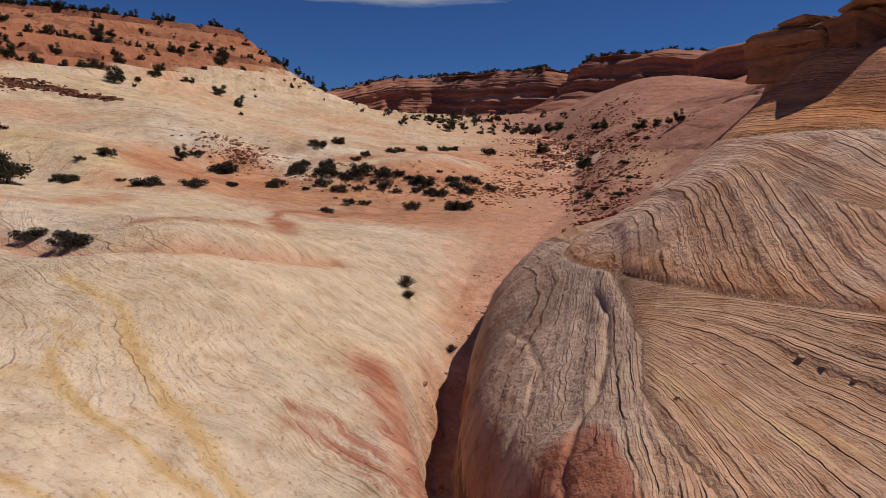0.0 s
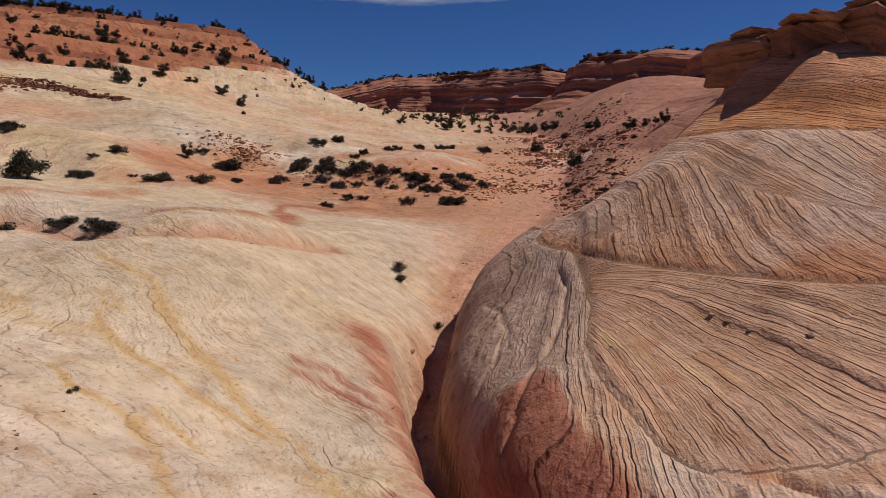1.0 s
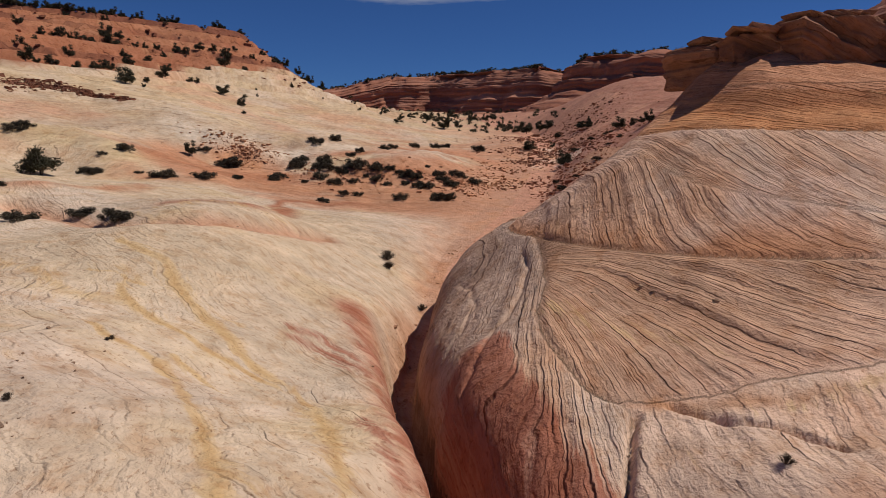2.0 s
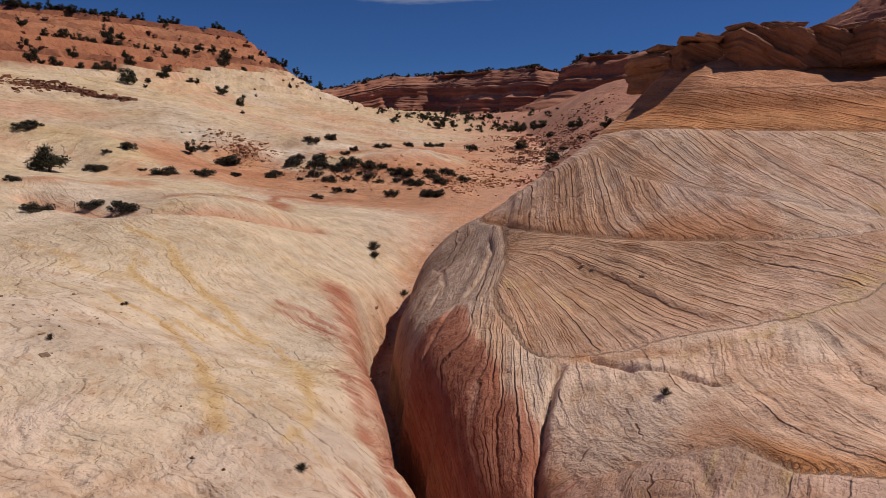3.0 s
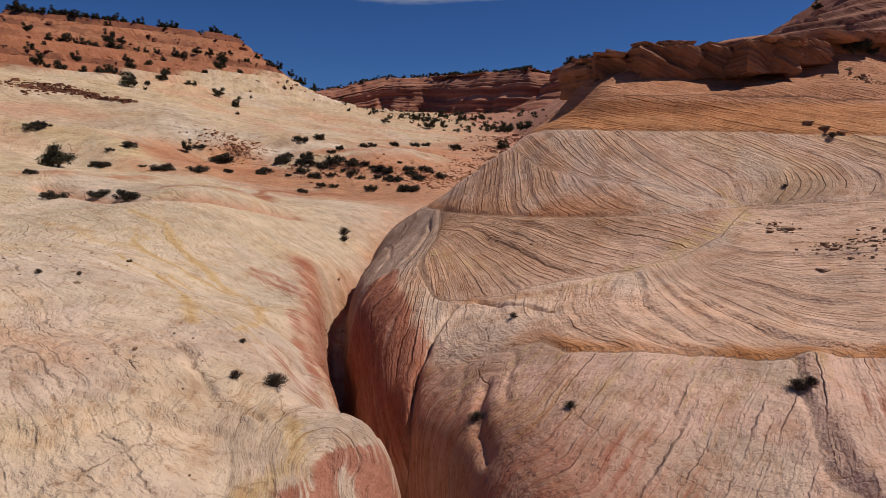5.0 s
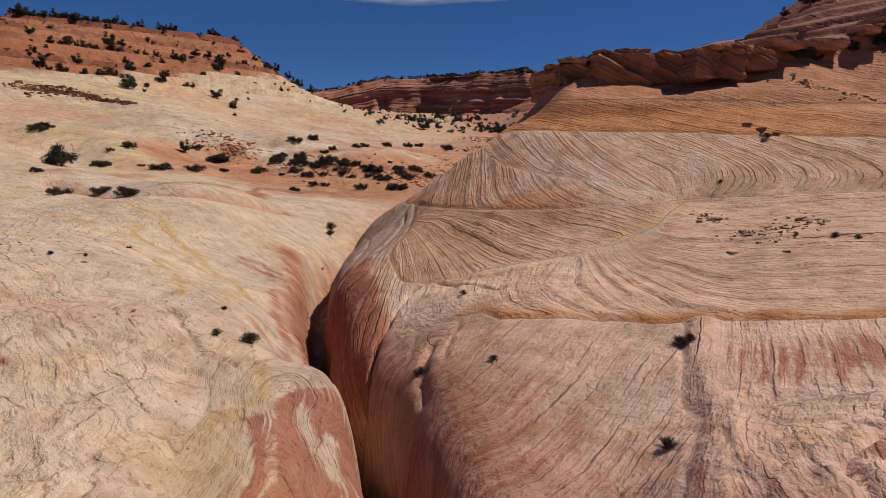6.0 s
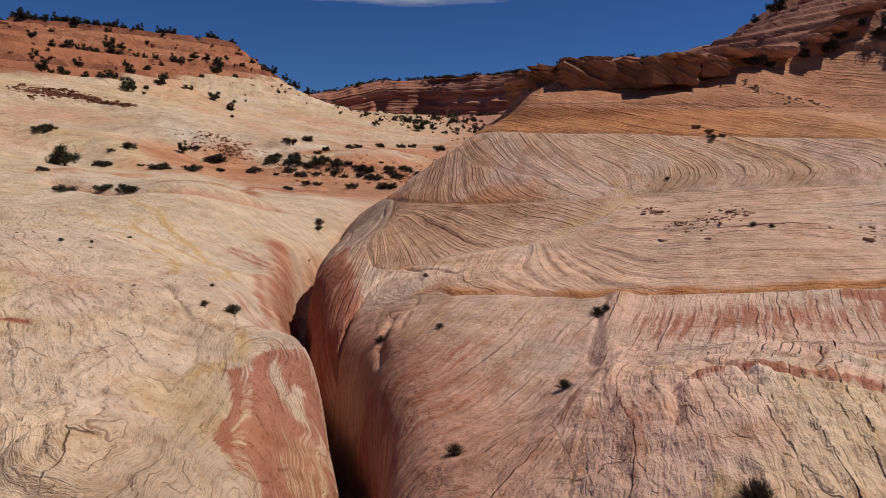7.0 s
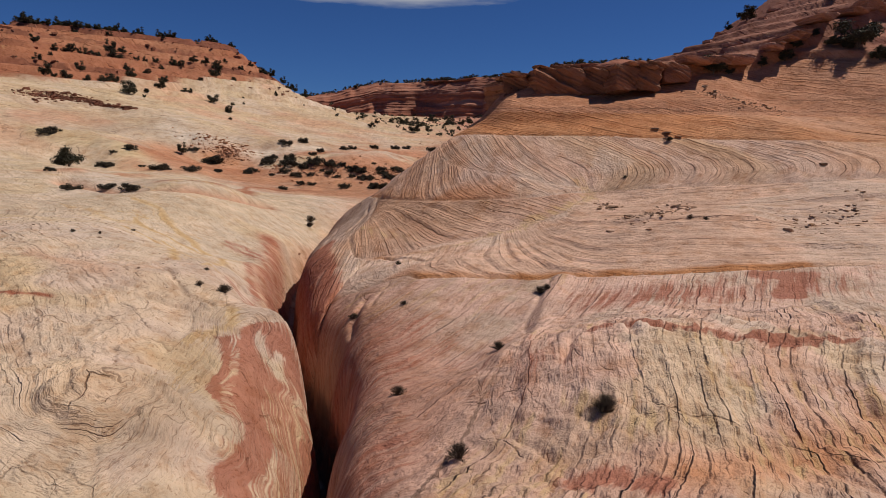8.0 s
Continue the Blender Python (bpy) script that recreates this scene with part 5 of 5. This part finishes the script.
for k in range(60):
    x, y = random.uniform(-110, -38), random.uniform(80, 160)
    z = float(height(np.array([x]), np.array([y]))[0][0])
    if min(abs(z - 27.8), abs(z - 34.8), abs(z - 24.0) + 0.6) < 1.2:
        planted(models["shrub" if k % 3 == 0 else "juniper"][k % 3], x, y, random.uniform(0.8, 1.8), random.uniform(0.7, 1.0))
for x, y, wide in ((12.5, 46.5, 0.7), (14.5, 50, 1.0), (13.2, 55, 1.3), (15.3, 58.5, 0.9), (16.8, 55, 0.7), (18.2, 62, 1.2), (14, 62.5, 1.0), (17.2, 71, 1.4), (20.5, 66, 0.8), (23, 75, 1.6), (22, 80, 1.2), (25.5, 83, 1.5), (21, 86, 1.7), (24, 89, 1.3)):
    planted(models["shrub"][int(10 * wide) % 3], x, y, wide, 0.8)
woods = []
for k in range(170):
    y = random.uniform(135, 300)
    x = random.uniform(-30, 32) + 0.06 * (y - 150)
    woods.append((x, y, ground_at(x, y), random.uniform(0.8, 2.9)))
far_woods("valley_scrub", woods, "dark scrub and junipers on the valley floor", 90)
for kind in models:
    for ob in models[kind]:
        for o in (*ob.children_recursive, ob):
            bpy.data.objects.remove(o)


# ---- loose rock ----
def cube_grid(n):
    """Points and faces of a cube's skin with n cells along each edge."""
    index, verts, faces = {}, [], []

    def vert(p):
        if p not in index:
            index[p] = len(verts)
            verts.append(tuple(2 * c / n - 1 for c in p))
        return index[p]

    for ax in range(3):
        b, c = (ax + 1) % 3, (ax + 2) % 3
        for side in (0, n):
            for i in range(n):
                for j in range(n):
                    quad = []
                    for di, dj in ((0, 0), (1, 0), (1, 1), (0, 1)):
                        p = [0, 0, 0]
                        p[ax], p[b], p[c] = side, i + di, j + dj
                        quad.append(vert(tuple(p)))
                    faces.append(quad if side else quad[::-1])
    return np.array(verts), faces


SKINS = {n: cube_grid(n) for n in (5, 14, 26)}


def rock_piece(name, centre, size, turn, seed, colour, label, category="rock", group="", cells=14, round_=0.35, rough=0.12, dip=0.28, flare=0.0):
    """A weathered sandstone block with its beds standing out."""
    v, faces = SKINS[cells]
    ball = v / np.linalg.norm(v, axis=1)[:, None] * 1.25
    p = v * (1 - round_) + ball * round_
    q = p * np.array(size) / 2
    q[:, :2] *= 1 + flare * v[:, 2:]
    s = seed * 7.31
    bump = noise2(q[:, 0] * 0.8 + s, q[:, 1] * 0.8 + q[:, 2] * 0.6, 300) + 0.5 * noise2(q[:, 0] * 2.1 + s, q[:, 2] * 2.3 - q[:, 1] * 1.7, 301)
    lay = (q[:, 2] + dip * q[:, 0]) * (2.0 / max(size[2], 0.4) + 1.0)
    ledge = noise2(lay * 1.6 + s, 0 * lay, 302) + 0.7 * noise2(lay * 3.9 + s, 0 * lay, 303)
    out = p / np.maximum(np.linalg.norm(p, axis=1)[:, None], 0.01)
    flat = np.array((1, 1, 0.35))
    q = q + out * flat * (rough * min(size) * bump + 0.75 * rough * min(size) * ledge)[:, None]
    me = bpy.data.meshes.new(name)
    me.from_pydata(q.tolist(), [], faces)
    me.polygons.foreach_set("use_smooth", np.full(len(faces), cells > 5))
    tone = 1 + 0.18 * ledge + 0.1 * bump
    dressed(me, 1.4 * (q[:, 2] + dip * q[:, 0]) + seed, np.full(len(q), 0.75), np.clip(np.array(colour) * tone[:, None], 0.03, 0.8), ROCK)
    ob = new(name, me)
    ob.matrix_world = pose(*centre, *turn)
    return tagged(ob, label, category, group)


RIM = (0.27, 0.125, 0.072)
# The rimrock's great blocks: x, y, top, width, depth, thickness, turn.
RIM_BLOCKS = (
    (14.3, 24.6, 13.35, 3.0, 3.2, 1.9, 20), (14.6, 21.6, 13.3, 2.6, 3.4, 1.9, -12), (16.5, 20.5, 13.75, 3.1, 3.2, 1.9, 6),
    (19.0, 20.6, 13.65, 2.3, 3.0, 1.5, -6), (20.75, 18.9, 13.75, 1.5, 2.6, 1.5, 5), (22.3, 19.0, 13.85, 1.7, 2.4, 1.5, -8),
    (24.4, 20.6, 13.9, 1.9, 2.2, 0.9, 12), (15.4, 27.2, 13.5, 3.2, 2.6, 1.8, 35),
)
random.seed(61)
for k, (bx, by, top, wide, deep, tall, turn) in enumerate(RIM_BLOCKS):
    rock_piece("rimrock_block", (bx, by, top - tall / 2 - 0.45), (wide, deep, tall), (random.uniform(-3, 3), random.uniform(-3, 3), turn), k + 1, RIM,
               "brown overhanging rimrock block with weathered beds", group="rimrock along the crest", cells=26, round_=0.14, rough=0.13, dip=0.45, flare=0.06)
    for j in range(4):
        w2 = wide * random.uniform(0.35, 0.75)
        rock_piece("rimrock_block", (bx + random.uniform(-0.35, 0.35) * wide, by + random.uniform(-0.35, 0.1) * deep, top - 0.4 + random.uniform(-0.12, 0.14)),
                   (w2, deep * random.uniform(0.4, 0.7), random.uniform(0.14, 0.3)), (random.uniform(-4, 4), random.uniform(2, 12), turn + random.uniform(-25, 25)), 130 + 4 * k + j, (0.36, 0.185, 0.115),
                   "thin overhanging rimrock slab on the crest", group="rimrock along the crest", cells=14, round_=0.25, rough=0.3, flare=0.1)
x = 25.2
for k in range(18):
    wide = random.uniform(0.8, 1.8)
    x += wide * 0.6
    edge = float(np.interp(x, (22, 28, 36, 60), (19.6, 21.2, 23.5, 30)))
    tall = random.uniform(0.35, 0.75)
    top = ground_at(x, edge + 1.2) + random.uniform(0.05, 0.3)
    if k % 5 == 3:
        x += wide * 0.7
        continue
    rock_piece("rimrock_block", (x, edge + 0.6 + random.uniform(-0.4, 0.4), top - tall / 2), (wide * 1.1, random.uniform(1.8, 2.6), tall),
               (random.uniform(-5, 5), random.uniform(-4, 6), random.uniform(-20, 20)), k + 40, (0.40, 0.21, 0.14),
               "low broken rimrock ledge of brown sandstone", group="rimrock along the crest", round_=0.16, rough=0.2, flare=0.12)
    x += wide * 0.6

# shelving beds on the crest and the hill behind
random.seed(62)
for k in range(26):
    bx, by = random.uniform(29, 56), 0
    by = 22.2 + 0.32 * (bx - 18) + random.uniform(0.5, 11)
    w = random.uniform(0.6, 1.6)
    rock_piece("ledge_block", (bx, by, ground_at(bx, by) + 0.08 * w), (w, w * 0.8, w * random.uniform(0.25, 0.45)),
               (random.uniform(-6, 6), random.uniform(-6, 6), random.uniform(-40, 40)), 40 + k, (0.42, 0.225, 0.16),
               "flat-lying ledge block of pinkish sandstone", group="ledges on the crest", cells=5, round_=0.12, rough=0.16)

SLABS = [
    (8.55, 9.9, 0.34, 0.12), (7.1, 11.45, 0.3, 0.05), (7.3, 11.1, 0.2, 0.05), (7.6, 10.6, 0.2, 0.05), (5.3, 12.2, 0.13, 0.05),
    (5.8, 11.9, 0.14, 0.05), (4.65, 11.3, 0.18, 0.07), (22.3, 14.3, 0.95, 0.22), (21.7, 14.6, 0.7, 0.2), (22.9, 14.0, 0.8, 0.2),
    (22.1, 13.8, 0.6, 0.2), (16.4, 4.0, 0.5, 0.16), (17.8, 3.2, 0.36, 0.2), (19.2, 5.7, 0.4, 0.12), (18.0, 5.2, 0.4, 0.12),
    (20.2, 6.4, 0.3, 0.12), (28.5, 9.1, 0.7, 0.3), (24.1, 2.6, 0.36, 0.2), (26.0, 3.4, 0.4, 0.2),
    (-4.9, 2.4, 0.34, 0.06), (-5.6, 3.4, 0.2, 0.05),
]
random.seed(63)
for k, (sx, sy, w, h) in enumerate(SLABS):
    rock_piece("sandstone_slab", (sx, sy, ground_at(sx, sy) + h * 0.1), (0.62 * w, w * random.uniform(0.35, 0.5), 0.4 * h),
               (random.uniform(-8, 8), random.uniform(-8, 8), random.uniform(0, 180)), 80 + k, (0.30, 0.19, 0.125) if k % 3 else (0.44, 0.28, 0.18),
               "loose dark-weathered sandstone slab lying on slickrock", "stone", "loose slabs", cells=5, round_=0.3, rough=0.2)


def rubble(name, spots, label, colour, count, size, seed):
    """Broken stones that nobody could count, in one mesh: distorted cubes half sunk in the ground."""
    np.random.seed(seed)
    spots = np.array(spots, float)
    pick = np.random.randint(0, len(spots), count)
    cx = spots[pick, 0] + np.random.normal(size=count) * spots[pick, 2]
    cy = spots[pick, 1] + np.random.normal(size=count) * spots[pick, 2]
    cz = surface(cx, cy)[0]
    wide = size * np.random.lognormal(0, 0.45, count)
    corner = np.array([(a, b, c) for c in (-1, 1) for b in (-1, 1) for a in (-1, 1)], float)
    turn = np.random.uniform(0, 6.28, count)
    v = corner[None] * (1 + 0.6 * np.random.uniform(-1, 1, (count, 8, 3))) * wide[:, None, None] / 2
    v = v * np.stack([np.ones(count), np.random.uniform(0.5, 1, count), np.random.uniform(0.3, 0.7, count)], 1)[:, None]
    ca, sa = np.cos(turn)[:, None], np.sin(turn)[:, None]
    v = np.stack([v[..., 0] * ca - v[..., 1] * sa + cx[:, None], v[..., 0] * sa + v[..., 1] * ca + cy[:, None], v[..., 2] + cz[:, None] + 0.1 * wide[:, None]], -1)
    quads = np.array([(0, 2, 3, 1), (4, 5, 7, 6), (0, 1, 5, 4), (2, 6, 7, 3), (0, 4, 6, 2), (1, 3, 7, 5)])
    f = (np.arange(count)[:, None, None] * 8 + quads).reshape(-1, 4)
    me = bpy.data.meshes.new(name)
    me.from_pydata(v.reshape(-1, 3).tolist(), [], f.tolist())
    tone = np.repeat(np.random.uniform(0.7, 1.3, count), 8)
    dressed(me, v[..., 2].ravel() * 3, np.full(count * 8, 0.5), np.array(colour) * tone[:, None], ROCK)
    return tagged(new(name, me), label, "rubble", kind="stuff")


rubble("ledge_rubble", [(-50, 70, 2.0), (-49, 72, 1.8), (-47.6, 73.6, 1.6), (-46.1, 73.8, 1.4), (-44.6, 73, 1.0), (-43.2, 72.4, 0.5), (-41.8, 72, 0.4), (-40.4, 71.8, 0.4), (-38.6, 71.9, 0.4)],
       "dark red broken ledge rubble across the pale hill", (0.24, 0.10, 0.06), 1700, 0.2, 5)
rubble("flat_rubble", [(-24.5, 66, 1.6), (-22, 65.5, 1.6), (-20, 64, 1.5), (-21, 62.5, 1.3), (1, 59, 1.5), (4, 60.5, 1.6), (6.5, 62, 1.4), (3, 56, 1.8), (-6, 59, 2.5), (-12, 60, 2), (8, 66, 2), (9, 75, 2)],
       "orange broken sandstone rubble among the shrubs", (0.46, 0.23, 0.13), 1600, 0.16, 6)
rubble("valley_rubble", [(16, 98, 3), (19, 94, 3), (21, 114, 4), (22, 92, 3), (19, 126, 5), (26, 104, 4), (14, 84, 2), (28, 120, 5)],
       "red-brown rubble and boulders along the wash", (0.34, 0.16, 0.10), 1600, 0.24, 7)
rubble("wash_rubble", [(0.1, 12, 0.25), (-0.1, 14, 0.25), (0, 16, 0.25), (0.1, 18.5, 0.3), (0.5, 21, 0.3), (0.9, 25, 0.4), (1.6, 28, 0.5), (2.6, 33, 0.7)],
       "small orange stones on the floor of the slot", (0.46, 0.25, 0.15), 150, 0.06, 8)
rubble("crest_scree", [(19, 5.8, 0.7), (20, 6.3, 0.5), (18, 5.4, 0.6), (17.6, 8.6, 0.4), (30, 17.5, 0.5), (27.5, 17.6, 0.6), (26.9, 19, 0.5), (24, 3, 0.8), (27, 4, 1.0)],
       "scattered brown sandstone chips on a slope", (0.40, 0.25, 0.16), 420, 0.08, 9)
rubble("slickrock_chips", [(-7.5, 6, 1.0), (-6.2, 5.2, 0.9), (-5.2, 3.5, 0.9), (-8.5, 4.2, 0.8), (-3.8, 1.8, 1.0), (-2.6, -0.6, 1.2), (-0.5, -3, 1.2), (-10, 7.5, 1.2), (-7, 21, 1.0), (-9, 24, 1.5)],
       "small dark stone chips strewn over pale slickrock", (0.27, 0.17, 0.11), 120, 0.034, 10)


# broken ledges along the red beds high on the hill
random.seed(64)
spots = []
for k in range(9000):
    bx = random.uniform(-125, -25)
    by = random.uniform(70, 175)
    spots.append((bx, by))
sx, sy = np.array(spots).T
sz = height(sx, sy)[0]
near_ledge = np.min([np.abs(sz - level) / (2.2 * thick) for level, thick in HILL_LEDGES], 0) < 1
rubble("hill_ledge_rubble", np.stack([sx, sy, 0 * sx + 0.8], 1)[near_ledge], "dark red broken ledges along the hill's upper beds", (0.30, 0.125, 0.075), 1100, 0.42, 11)
rubble("east_bank_rubble", [(13, 48, 1.5), (15, 52, 2), (14, 57, 2), (17, 60, 2), (13, 64, 2), (18, 66, 2.5), (22, 70, 2.5), (20, 78, 3), (24, 84, 3), (27, 90, 3), (11, 42, 1.0)],
       "red-brown stones on the pink bank of the wash", (0.36, 0.15, 0.09), 1500, 0.17, 12)
